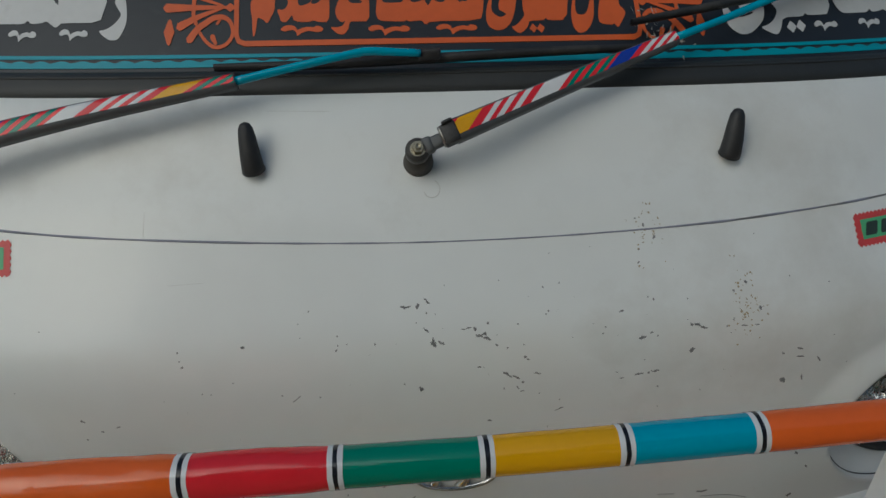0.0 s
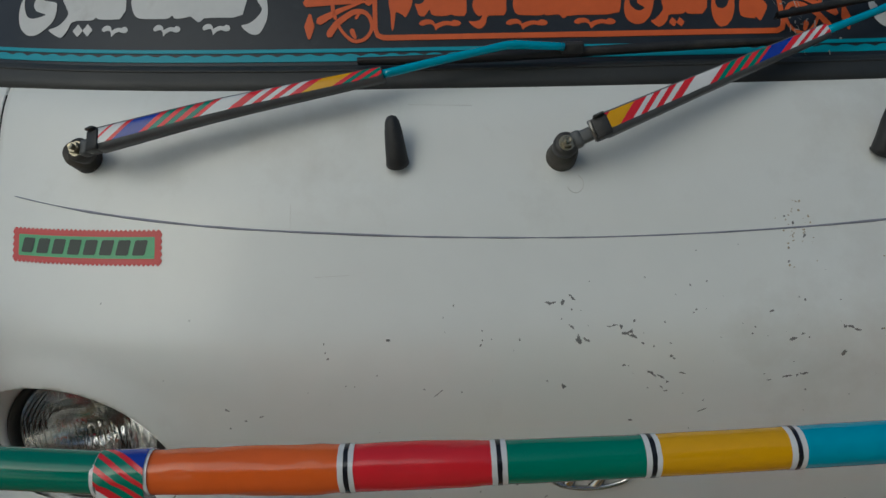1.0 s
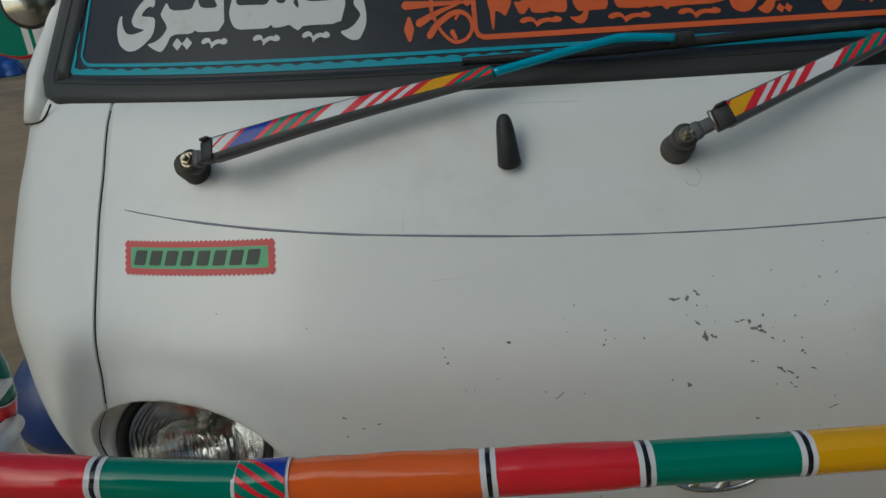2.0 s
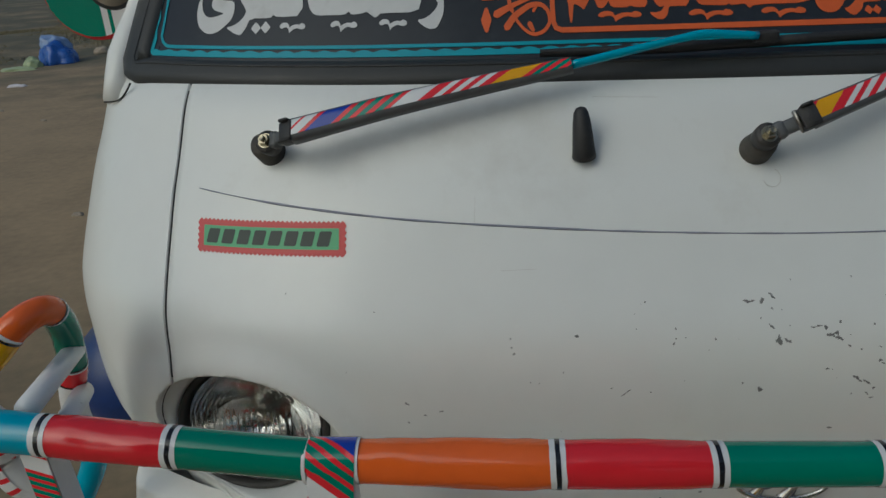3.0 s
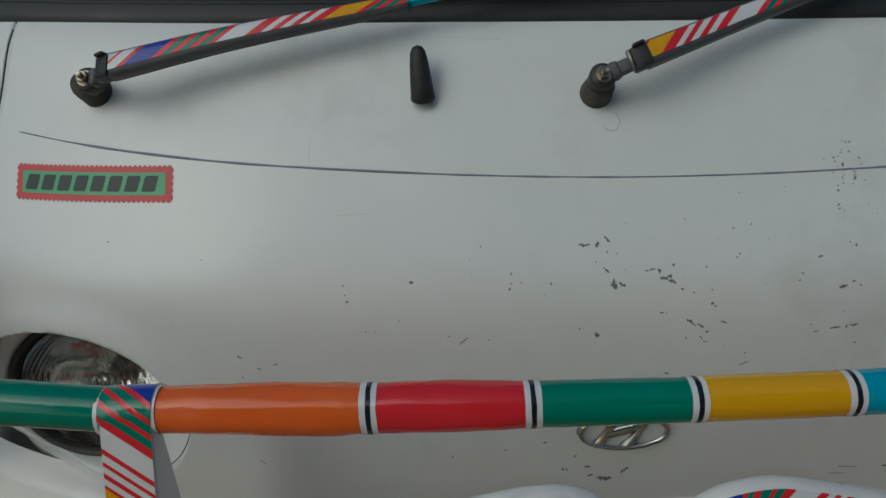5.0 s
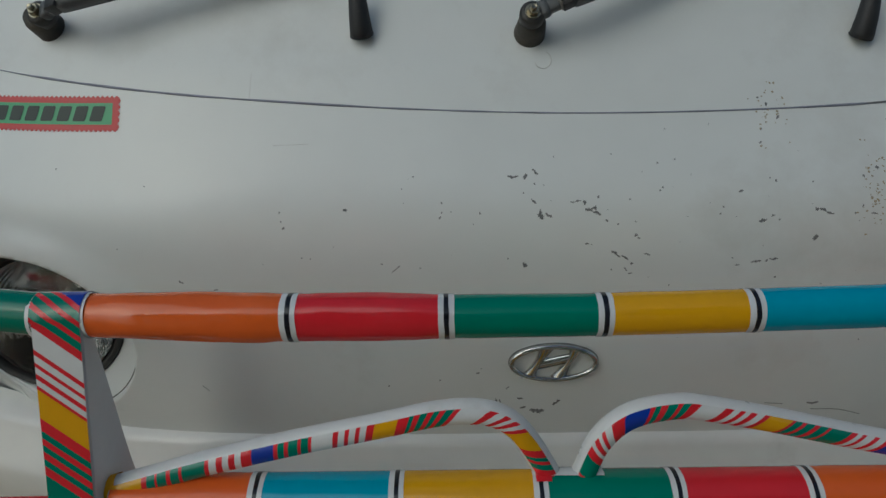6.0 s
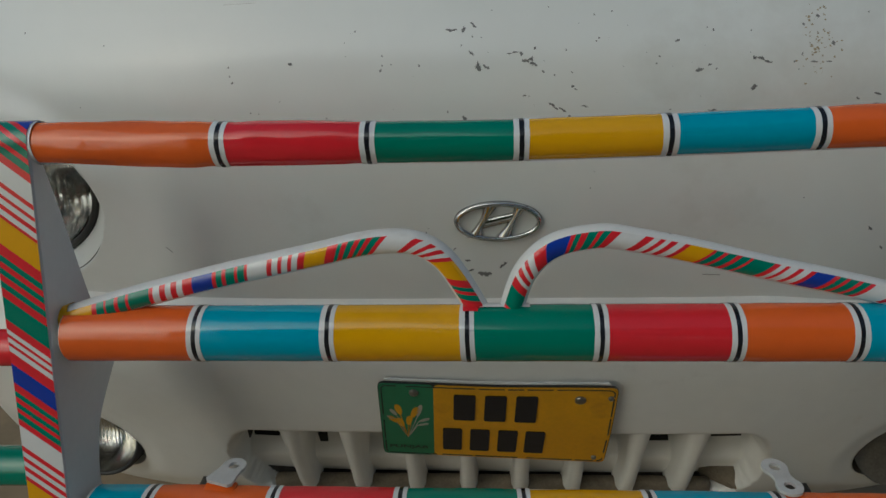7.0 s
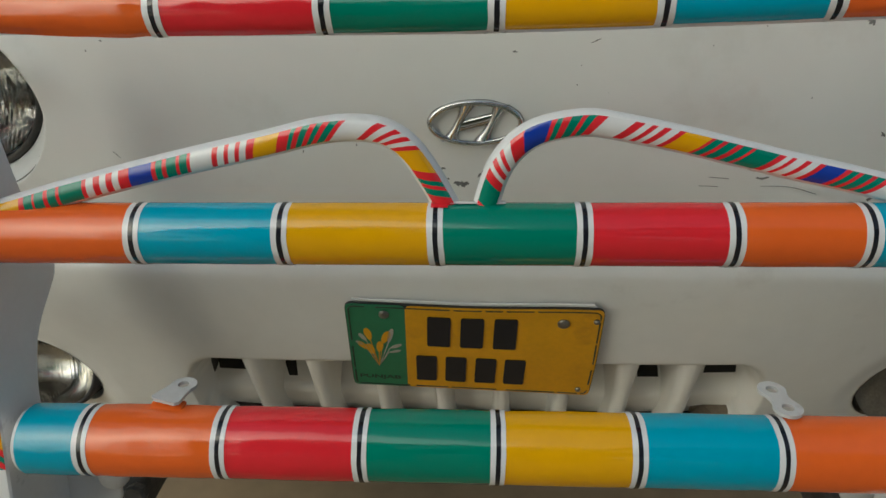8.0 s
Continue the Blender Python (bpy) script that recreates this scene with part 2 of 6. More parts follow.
def spline(points, n):
    """n points evenly spaced along a smooth line through the given ones."""
    p = [Vector(q) for q in points]
    p = [2 * p[0] - p[1]] + p + [2 * p[-1] - p[-2]]
    fine = []
    for i in range(1, len(p) - 2):
        for k in range(24):
            t = k / 24
            a, b, c, d = p[i - 1], p[i], p[i + 1], p[i + 2]
            fine.append(0.5 * ((2 * b) + (c - a) * t + (2 * a - 5 * b + 4 * c - d) * t * t + (3 * b - a - 3 * c + d) * t ** 3))
    fine.append(p[-2])
    run = [0.0]
    for a, b in zip(fine, fine[1:]):
        run.append(run[-1] + (b - a).length)
    out, k = [], 0
    for i in range(n):
        s = run[-1] * i / (n - 1)
        while k < len(run) - 2 and run[k + 1] < s:
            k += 1
        t = (s - run[k]) / max(1e-9, run[k + 1] - run[k])
        out.append(fine[k].lerp(fine[k + 1], min(1, max(0, t))))
    return out


def frames_along(path, up=(0, 0, 1)):
    """For each point of a path: the point, its direction, and two directions across it."""
    out = []
    for i, p in enumerate(path):
        d = (path[min(i + 1, len(path) - 1)] - path[max(i - 1, 0)]).normalized()
        side = d.cross(Vector(up)).normalized()
        out.append((p, d, side, side.cross(d).normalized()))
    return out


def pipe(path, radius, sides=20, caps=True, wobble=0.0, seed=0.0, up=(0, 0, 1)):
    """A round tube along a path; radius is a number or one for each point."""
    rows = []
    for i, (p, d, a, b) in enumerate(frames_along(path, up)):
        r = radius[i] if isinstance(radius, (list, tuple)) else radius
        ring = []
        for k in range(sides):
            w = 2 * math.pi * k / sides
            q = math.cos(w) * a + math.sin(w) * b
            rr = r + (wobble * noise.noise(p * 22 + q * 0.8 + Vector((seed, 0, 0))) if wobble else 0)
            ring.append(p + q * rr)
        rows.append(ring)
    bm = grid(rows, closed_u=True)
    if caps:
        bm.verts.ensure_lookup_table()
        n = len(bm.verts)
        bm.faces.new([bm.verts[k] for k in range(sides)][::-1])
        bm.faces.new([bm.verts[n - sides + k] for k in range(sides)])
    return bm


def box(size, bevel=0.0, m=None, segments=2):
    bm = bmesh.new()
    bmesh.ops.create_cube(bm, size=1, matrix=Matrix.Diagonal((*size, 1)))
    if bevel:
        bmesh.ops.bevel(bm, geom=bm.edges[:], offset=bevel, segments=segments, affect="EDGES", profile=0.5)
    if m is not None:
        bmesh.ops.transform(bm, matrix=m, verts=bm.verts)
    return bm


def turned(profile, m=None, sides=32):
    """A turned shape: (radius, height) from bottom to top round the z axis."""
    rows = [[(r * math.cos(2 * math.pi * k / sides), r * math.sin(2 * math.pi * k / sides), z) for k in range(sides)] for r, z in profile]
    bm = grid(rows, closed_u=True)
    bmesh.ops.remove_doubles(bm, verts=bm.verts, dist=1e-6)
    if m is not None:
        bmesh.ops.transform(bm, matrix=m, verts=bm.verts)
    return bm


def aim(place, axis):
    """A pose at place whose z axis points along axis."""
    return Matrix.Translation(place) @ Vector(axis).to_track_quat("Z", "Y").to_matrix().to_4x4()


def bar2d(x0, y0, x1, y1, round_by=0.0, n=4):
    """The outline of a rectangle with rounded corners."""
    if round_by <= 0:
        return [(x0, y0), (x1, y0), (x1, y1), (x0, y1)]
    out = []
    for cx, cy, a0 in ((x1 - round_by, y0 + round_by, -90), (x1 - round_by, y1 - round_by, 0), (x0 + round_by, y1 - round_by, 90), (x0 + round_by, y0 + round_by, 180)):
        out += [(cx + round_by * math.cos(radians(a0 + 90 * k / n)), cy + round_by * math.sin(radians(a0 + 90 * k / n))) for k in range(n + 1)]
    return out


def slab(outline, surface, low, high, fine=0.0):
    """A thin sheet with a flat outline, laid on surface(u, v, height), between two heights."""
    if fine:
        dense = []
        for (a, b), (c, d) in zip(outline, outline[1:] + outline[:1]):
            k = max(1, int(math.hypot(c - a, d - b) / fine))
            dense += [(a + (c - a) * i / k, b + (d - b) * i / k) for i in range(k)]
        outline = dense
    bm = bmesh.new()
    top = [bm.verts.new(surface(u, v, high)) for u, v in outline]
    low_ring = [bm.verts.new(surface(u, v, low)) for u, v in outline]
    face = bm.faces.new(top)
    for i in range(len(top)):
        j = (i + 1) % len(top)
        bm.faces.new((top[j], top[i], low_ring[i], low_ring[j]))
    bmesh.ops.triangulate(bm, faces=[face])
    return bm


def merged(parts):
    bm = bmesh.new()
    for p in parts:
        me = bpy.data.meshes.new("tmp")
        p.to_mesh(me)
        p.free()
        bm.from_mesh(me)
        bpy.data.meshes.remove(me)
    return bm


# ---- the shape of the truck's face ----
def smooth(a, b, v):
    t = min(1, max(0, (v - a) / (b - a)))
    return t * t * (3 - 2 * t)


def table(rows, v):
    if v <= rows[0][0]:
        return rows[0][1]
    for i in range(len(rows) - 1):
        (a, p), (b, q) = rows[i], rows[i + 1]
        if v <= b:
            m0 = (q - rows[i - 1][1]) / (b - rows[i - 1][0]) if i else (q - p) / (b - a)
            m1 = (rows[i + 2][1] - p) / (rows[i + 2][0] - a) if i + 2 < len(rows) else (q - p) / (b - a)
            t, h = (v - a) / (b - a), b - a
            return p * (1 + 2 * t) * (1 - t) ** 2 + m0 * h * t * (1 - t) ** 2 + q * t * t * (3 - 2 * t) + m1 * h * t * t * (t - 1)
    return rows[-1][1]


FACE = [(0.60, 0.135), (0.70, 0.122), (0.75, 0.117), (0.806, 0.115), (0.86, 0.114), (0.92, 0.117), (0.95, 0.119), (0.98, 0.126), (1.0, 0.136), (1.03, 0.156), (1.06, 0.177), (1.10, 0.204), (1.135, 0.231), (1.18, 0.262), (1.199, 0.280), (1.208, 0.292), (1.221, 0.318), (1.240, 0.36)]
HALF = [(0.36, 0.79), (0.60, 0.800), (0.71, 0.820), (0.75, 0.846), (0.80, 0.868), (0.84, 0.875), (0.88, 0.877), (0.95, 0.878), (1.0, 0.877), (1.05, 0.872), (1.12, 0.864), (1.21, 0.852), (1.75, 0.72)]
LAMP = (0.594, 0.826)      # a headlight's middle, from the middle plane and the ground


def lamp_z(x):
    """The body hangs a little to one side, so one headlight sits lower."""
    return LAMP[1] - (0.010 if x > 0 else 0.0)


def lamp_x(x):
    return LAMP[0] - (0.011 if x > 0 else 0.0)


FOG = (0.595, 0.432)


def fog_x(x):
    return FOG[0] if x < 0 else 0.567




def crown(x):
    return 0.06 * (abs(x) / 0.66) ** 4


def face_y(x, z):
    """The white front, without the headlight hollows."""
    return table(FACE, z + 0.017 * x * smooth(0.98, 1.10, z)) + crown(x)


def lamp_q(x, z):
    """How far a point lies from a headlight's middle: 1 on the opening's edge."""
    dz = z - lamp_z(x)
    return math.hypot((abs(x) - lamp_x(x)) / 0.128, dz / (0.0985 if dz > 0 else 0.111))


def lamp_edge(side, a, q):
    """A point of the front plane on the ring q round a headlight, at the angle a."""
    s = math.sin(a)
    return side * (lamp_x(side) + 0.128 * q * math.cos(a)), lamp_z(side) + (0.0985 if s > 0 else 0.111) * q * s


def hollow(x, z):
    """The white front with a brow swelling over each headlight and the lower corners falling back."""
    q = lamp_q(x, z)
    brow = 0.001 + 0.008 * smooth(-0.2, 0.5, (z - lamp_z(x)) / 0.1)
    return face_y(x, z) - (brow * (1 - smooth(1.0, 1.4, q)) if q < 1.4 else 0) + 0.015 * smooth(0.58, 0.74, abs(x)) * smooth(0.79, 0.71, z)


def sink(x, z):
    return 0.004 + 0.009 * smooth(0.05, -0.05, abs(x) - lamp_x(x)) + 0.034 * smooth(-0.1, 0.9, (z - lamp_z(x)) / 0.1) + 0.004 * smooth(0.0, 0.9, (abs(x) - lamp_x(x)) / 0.128)


def on_face(x, z, h=0.0):
    """A point of the front, h metres out of it."""
    p = Vector((x, face_y(x, z), z))
    e = 0.003
    n = Vector((x + e, face_y(x + e, z), z)) - Vector((x - e, face_y(x - e, z), z))
    n = n.cross(Vector((x, face_y(x, z + e), z + e)) - Vector((x, face_y(x, z - e), z - e))).normalized()
    return p + n * (h if n.y < 0 else -h)


def screen_y(x, z):
    return 0.300 + (z - 1.210) * 0.85 + crown(x) * (1 - 0.35 * smooth(1.3, 1.75, z))


def on_screen(x, z, h=0.0):
    """A point of the windscreen, h metres out of it."""
    return Vector((x, screen_y(x, z) - h * 0.76, z + h * 0.65 - 0.017 * x))


# ---- ground ----
def ground_z(x, y):
    far = smooth(3, 14, math.hypot(x, y))
    return 0.012 * noise.noise(Vector((x * 0.9, y * 0.9, 0))) + far * 0.10 * noise.noise(Vector((x * 0.22, y * 0.22, 3.0))) + 0.003 * noise.noise(Vector((x * 6, y * 6, 1)))


steps = [0.0]
while steps[-1] < 600:
    steps.append(steps[-1] + max(0.11, 0.045 * steps[-1]))
axis_steps = [-s for s in steps[:0:-1]] + steps
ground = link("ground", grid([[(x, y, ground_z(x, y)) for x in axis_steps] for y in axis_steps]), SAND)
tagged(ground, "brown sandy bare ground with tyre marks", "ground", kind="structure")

# ---- trees that face the truck ----
def tree(place, height, reach, seed):
    """A broad shade tree: tapered trunk, limbs and a crown of many small leaves in clumps with gaps."""
    rnd = random.Random(seed)
    base = Vector((place[0], place[1], ground_z(*place)))
    ob = thing("tree", "broad leafy green shade tree on the sandy ground", "tree", base, group="trees facing the truck")
    fork = base + Vector((rnd.uniform(-0.2, 0.2), rnd.uniform(-0.2, 0.2), height * 0.22))
    trunk = part("trunk", pipe(spline([base - Vector((0, 0, 0.1)), base + Vector((0.05, 0.03, height * 0.1)), fork], 12), [0.34 - 0.012 * i for i in range(12)], 14, wobble=0.03), BARK, ob)
    clumps = []
    for i in range(9):
        a = 2 * math.pi * i / 9 + rnd.uniform(-0.2, 0.2)
        tip = base + Vector((math.cos(a) * reach * rnd.uniform(0.55, 0.8), math.sin(a) * reach * rnd.uniform(0.45, 0.65), height * rnd.uniform(0.45, 0.85)))
        mid = fork.lerp(tip, 0.5) + Vector((0, 0, height * 0.05))
        part("limb", pipe(spline([fork - Vector((0, 0, 0.2)), mid, tip], 14), [0.16 - 0.0095 * k for k in range(14)], 9, wobble=0.015), BARK, trunk)
        clumps += [(mid, 1.0), (tip, 1.25)]
    for i in range(70):
        a, u = rnd.uniform(0, 6.283), rnd.uniform(-1.0, 1.0)
        r = (1.0 if u < 0 else math.sqrt(1 - u * u)) * rnd.uniform(0.45, 1.0)
        clumps.append((base + Vector((math.cos(a) * r * reach, math.sin(a) * r * reach * 0.8, height * (0.53 + 0.45 * u))), rnd.uniform(0.7, 1.35)))
    verts, faces = [], []
    for c, size in clumps:
        for k in range(300):
            d = Vector((rnd.gauss(0, 1), rnd.gauss(0, 1), rnd.gauss(0, 0.8))).normalized() * size * rnd.uniform(0.35, 1.0)
            q = c + d
            side = Vector((rnd.gauss(0, 1), rnd.gauss(0, 1), rnd.gauss(0, 0.5))).normalized()
            along_leaf = side.cross(Vector((rnd.gauss(0, 1), rnd.gauss(0, 1), rnd.gauss(0, 1)))).normalized() * rnd.uniform(0.10, 0.20)
            side *= rnd.uniform(0.045, 0.085)
            n = len(verts)
            verts += [q - along_leaf, q + side, q + along_leaf, q - side]
            faces.append((n, n + 1, n + 2, n + 3))
    me = bpy.data.meshes.new("crown")
    me.from_pydata([tuple(v) for v in verts], [], faces)
    me.materials.append(LEAF)
    crown_ob = new("crown", me)
    crown_ob.parent = ob
    crown_ob.matrix_parent_inverse = ob.matrix_world.inverted()
    tagged(crown_ob, "dense green leaves in uneven clumps", kind="stuff")


tree((-2.0, -10.5), 11.5, 4.0, 3)
tree((5.2, -11.5), 12.5, 5.2, 8)

# ---- truck ----
truck = thing("truck", "white light truck with worn paint and decorated windscreen", "truck", (0, 0.9, 0))

# columns of the front: flat part, rounded corner, side
cols = []
k = 0.0
while k < 0.76:
    cols.append(k)
    k += 0.008 if k < 0.464 else 0.004
cols = sorted({round(c, 4) for c in cols if abs(c - 0.678) > 0.006} | {0.6766, 0.6794, 0.76})


def corner_xy(a):
    """Past the flat part: a runs round the corner from 0 to 1 and then back along the side."""
    w = min(a, 1.0) * math.pi / 2
    x = 0.76 + 0.112 * math.sin(w)
    dy = 0.06 * (x / 0.66) ** 4 + 0.088 * (1 - math.cos(w))
    return x, dy + max(0.0, a - 1.0)


zs = [0.684 + 0.004 * i for i in range(64)] + [0.94 + 0.0075 * i for i in range(40)]


def front_point(x, z):
    s = table(HALF, z) / 0.872
    f = 1 + (s - 1) * smooth(0.45, 0.85, abs(x))
    return (x * f, hollow(x, z), z)


def opened(bm):
    """Cuts the headlights' openings into a panel and draws the cut's edge onto the ellipse."""
    flat = {}
    for v in bm.verts:
        z = v.co.z
        x = v.co.x
        for _ in range(3):
            x = v.co.x / (1 + (table(HALF, z) / 0.872 - 1) * smooth(0.45, 0.85, abs(x)))
        flat[v] = (x, z, lamp_q(x, z))
    gone = [f for f in bm.faces if all(flat[v][2] < 1.0 for v in f.verts)]
    bmesh.ops.delete(bm, geom=gone, context="FACES")
    for v in bm.verts:
        x, z, q = flat[v]
        if q < 1.0 and v.link_faces:
            for _ in range(3):
                k = 1.0 / lamp_q(x, z)
                x, z = math.copysign(lamp_x(x) + (abs(x) - lamp_x(x)) * k, x), lamp_z(x) + (z - lamp_z(x)) * k
            f = 1 + (table(HALF, z) / 0.872 - 1) * smooth(0.45, 0.85, abs(x))
            v.co = (x * f, hollow(x, z), z)
    bmesh.ops.delete(bm, geom=[v for v in bm.verts if not v.link_faces], context="VERTS")
    return bm


def returned(bm, depth=0.012):
    """Gives a sheet a turned-in edge, so that it reads as a panel with thickness."""
    edges = [e for e in bm.edges if e.is_boundary]
    made = bmesh.ops.extrude_edge_only(bm, edges=edges)
    for v in made["geom"]:
        if isinstance(v, bmesh.types.BMVert):
            v.co.y += depth
    return bm


inner = [-c for c in cols if 0 < c <= 0.677][::-1] + [c for c in cols if c <= 0.677]
front_panel = part("front_panel", returned(opened(grid([[front_point(x, z) for x in inner] for z in zs]))), PAINT, truck, "white front panel with scratches and paint chips")
for side, name in ((-1, "corner_panel"), (1, "corner_panel")):
    rows = []
    for z in zs:
        row = [(abs(p[0]), p[1], p[2]) for p in (front_point(side * c, z) for c in cols if c >= 0.679)]
        for i in range(1, 13):
            x, dy = corner_xy(i / 12)
            s = table(HALF, z) / 0.872
            f = 1 + (s - 1) * smooth(0.45, 0.85, x)
            row.append((x * f, table(FACE, z + 0.017 * side * x * smooth(0.98, 1.10, z)) + dy + 0.015 * smooth(0.79, 0.71, z), z))
        last = row[-1]
        row += [(last[0] + 0.004, last[1] + d, z) for d in (0.03, 0.08, 0.14, 0.20)]
        rows.append([(side * x, y, z) for x, y, z in row])
    part(name, returned(opened(grid(rows)), 0.01), PAINT, truck)
    # the dark joint behind the gap
    joint = grid([[(side * x * (1 + (table(HALF, z) / 0.872 - 1) * smooth(0.45, 0.85, x)), face_y(x, z) + 0.006, z) for x in (0.670, 0.678, 0.686)] for z in zs if z > 0.906])
    part("panel_joint", joint, GAP, truck)
    # door, plain, behind the corner
    rows = []
    for z in [0.62 + 0.05 * i for i in range(13)]:
        w = max(table(HALF, z), 0.868 if z < 1.0 else 0) + 0.010
        y0 = max(table(FACE, z), 0.115) + 0.45
        rows.append([(side * w, y, z) for y in (y0, y0 + 0.25, y0 + 0.5, 1.75)])
    door = part("door", returned(grid(rows), 0.0), PAINT, truck)
    rows = [[(side * 0.881, y, 0.64 + 0.03 * i) for y in (0.57, 0.9, 1.3, 1.74)] for i in range(9)]
    part("side_band", grid(rows), VINYL["blue"], door, "blue painted band along the door")
    rows = []
    for i in range(9):
        z = 1.24 + 0.06 * i
        rows.append([(side * (table(HALF, z) + 0.006), y, z) for y in (screen_y(0.74, z) + 0.12, 1.2, 1.72)])
    part("side_window", grid(rows), SCREEN, door)

# rounded blue guard behind each front corner
for side in (-1, 1):
    rows = []
    for i in range(17):
        u = -math.pi / 2 + math.pi * i / 16
        rows.append([(side * (0.846 + 0.088 * math.cos(u) * math.cos(v)), 0.375 - 0.085 * math.cos(u) * math.sin(v), 0.798 + 0.090 * math.sin(u) - 0.012 * math.cos(u) ** 2) for v in [math.pi * (-0.35 + 1.0 * k / 16) for k in range(17)]])
    part("corner_guard", grid(rows), GUARD_BLUE, truck, "rounded blue painted guard behind the front corner")

# body crease line across the front
CREASE_LINE = [(-0.65, 1.1135), (-0.566, 1.1038), (-0.48, 1.0952), (-0.395, 1.0879), (-0.294, 1.0811), (-0.163, 1.0732), (-0.02, 1.0676), (0.10, 1.0664), (0.22, 1.0678), (0.325, 1.0708), (0.38, 1.0735), (0.52, 1.0808), (0.65, 1.0915)]
line = []
for i in range(121):
    x = -0.64 + 1.28 * i / 120
    z = table(CREASE_LINE, x)
    line.append(on_face(x, z, 0.0002))
half = [0.0004 + 0.0009 * min(1, (0.64 - abs(p.x)) / 0.1) * (0.5 + 0.5 * smooth(0.06, 0.32, abs(p.x - 0.02))) + 0.0005 * noise.noise(p * 28) for p in line]
part("crease_line", pipe(line, half, 6), CREASE, truck, "thin dark crease line across the front")
# a second, darker line of uneven width over one stretch of the crease
bare = [on_face(p.x, p.z, 0.0006) for p in line if 0.30 < p.x < 0.60]
part("crease_line", pipe(bare, [0.0006 + 0.0009 * abs(noise.noise(p * 22)) for p in bare], 6), CHIP, truck, "darker stretch of the crease line")

# cab behind the face
roof = []
for j in range(13):
    u = -1 + 2 * j / 12
    roof.append([(u * 0.72, y, 1.80 + 0.10 * (1 - u ** 4) * smooth(0.70, 0.95, y) - 0.03 * abs(u) ** 6) for y in (0.80, 0.84, 0.90, 1.1, 1.4, 1.70, 1.75)])
part("roof", returned(grid(roof), 0.0), PAINT, truck)
part("rear_wall", box((1.62, 0.04, 1.45), 0.02, pose(0, 1.76, 1.12)), PAINT, truck)
part("floor_pan", box((1.56, 1.5, 0.05), 0.01, pose(0, 1.0, 0.55)), GAP, truck)
part("firewall", box((1.30, 0.02, 0.85), 0.0, pose(0, 0.40, 0.78)), GAP, truck)
for side in (-1, 1):
    path = spline([(side * 0.802, 0.420, 1.184 - 0.012 * side - 0.012), (side * 0.797, 0.444, 1.218 - 0.012 * side - 0.012), (side * 0.790, 0.470, 1.250), (side * 0.772, 0.525, 1.315), (side * 0.735, 0.72, 1.56), (side * 0.69, 0.84, 1.77)], 24)
    rows = []
    for i, (p, d, a, b) in enumerate(frames_along(path)):
        w = 0.022 if i > 2 else 0.016 + 0.003 * i
        rows.append([p + a * w * math.cos(t) * 1.1 + b * w * math.sin(t) * 1.4 for t in [2 * math.pi * k / 14 for k in range(14)]])
    bm = grid(rows, closed_u=True)
    bm.verts.ensure_lookup_table()
    bm.faces.new([bm.verts[k] for k in range(14)][::-1])
    part("pillar", bm, PAINT, truck, "white windscreen pillar")
    foot = spline([(side * 0.813, 0.406, 1.190 - 0.012 * (side + 1)), (side * 0.798, 0.4, 1.191 - 0.012 * (side + 1)), (side * 0.784, 0.395, 1.195 - 0.012 * (side + 1)), (side * 0.773, 0.392, 1.204 - 0.012 * (side + 1)), (side * 0.761, 0.385, 1.216 - 0.012 * (side + 1))], 20)
    part("pillar_joint", pipe(foot, 0.0012, 6), GAP, truck)

# windscreen: film-covered glass in a wide rubber seal
HW = 0.742
rows = []
for i in range(29):
    z = 1.222 + 0.52 * i / 28
    hw = HW + 0.03 - 0.10 * (z - 1.222) / 0.52
    rows.append([(hw * u, screen_y(hw * u, z) + 0.0004, z - 0.017 * hw * u) for u in [-1 + 2 * j / 60 for j in range(61)]])
windscreen = part("windscreen", grid(rows), FILM, truck, "windscreen covered with dark film and painted lettering")
seal_line = [(-0.766 + 0.19 * (1.70 - 0.475 * i / 30 - 1.235), 1.70 - 0.475 * i / 30) for i in range(31)]
seal_line += [(-0.766 + 0.010 * (1 - math.cos(a)), 1.2245 - 0.010 * math.sin(a)) for a in [math.pi / 2 * k / 6 for k in range(1, 7)]]
seal_line += [(-0.756 + 1.512 * i / 80, 1.2145 + 0.0015 * abs(i / 40 - 1)) for i in range(1, 80)]
seal_line = seal_line + [(-x, z) for x, z in seal_line[36::-1]]
rows, ribs = [], []
for i, (x, z) in enumerate(seal_line):
    d = Vector(seal_line[min(i + 1, len(seal_line) - 1)]) - Vector(seal_line[max(i - 1, 0)])
    d.normalize()
    nx, nz = -d.y, d.x
    wide = 0.0142 + 0.009 * smooth(0.5, 1.0, abs(nx))
    rows.append([on_screen(x + nx * wide * c, z + nz * wide * c, 0.001 + 0.0085 * (1 - abs(c) ** 3.5)) for c in [-1 + 2 * k / 12 for k in range(13)]])
    ribs.append(on_screen(x + nx * 0.005, z + nz * 0.005, 0.0092))
part("windscreen_seal", grid(rows), SEAL, windscreen, "wide black rubber seal")
part("seal_rib", pipe(ribs, 0.0016, 6), SEAL, windscreen)


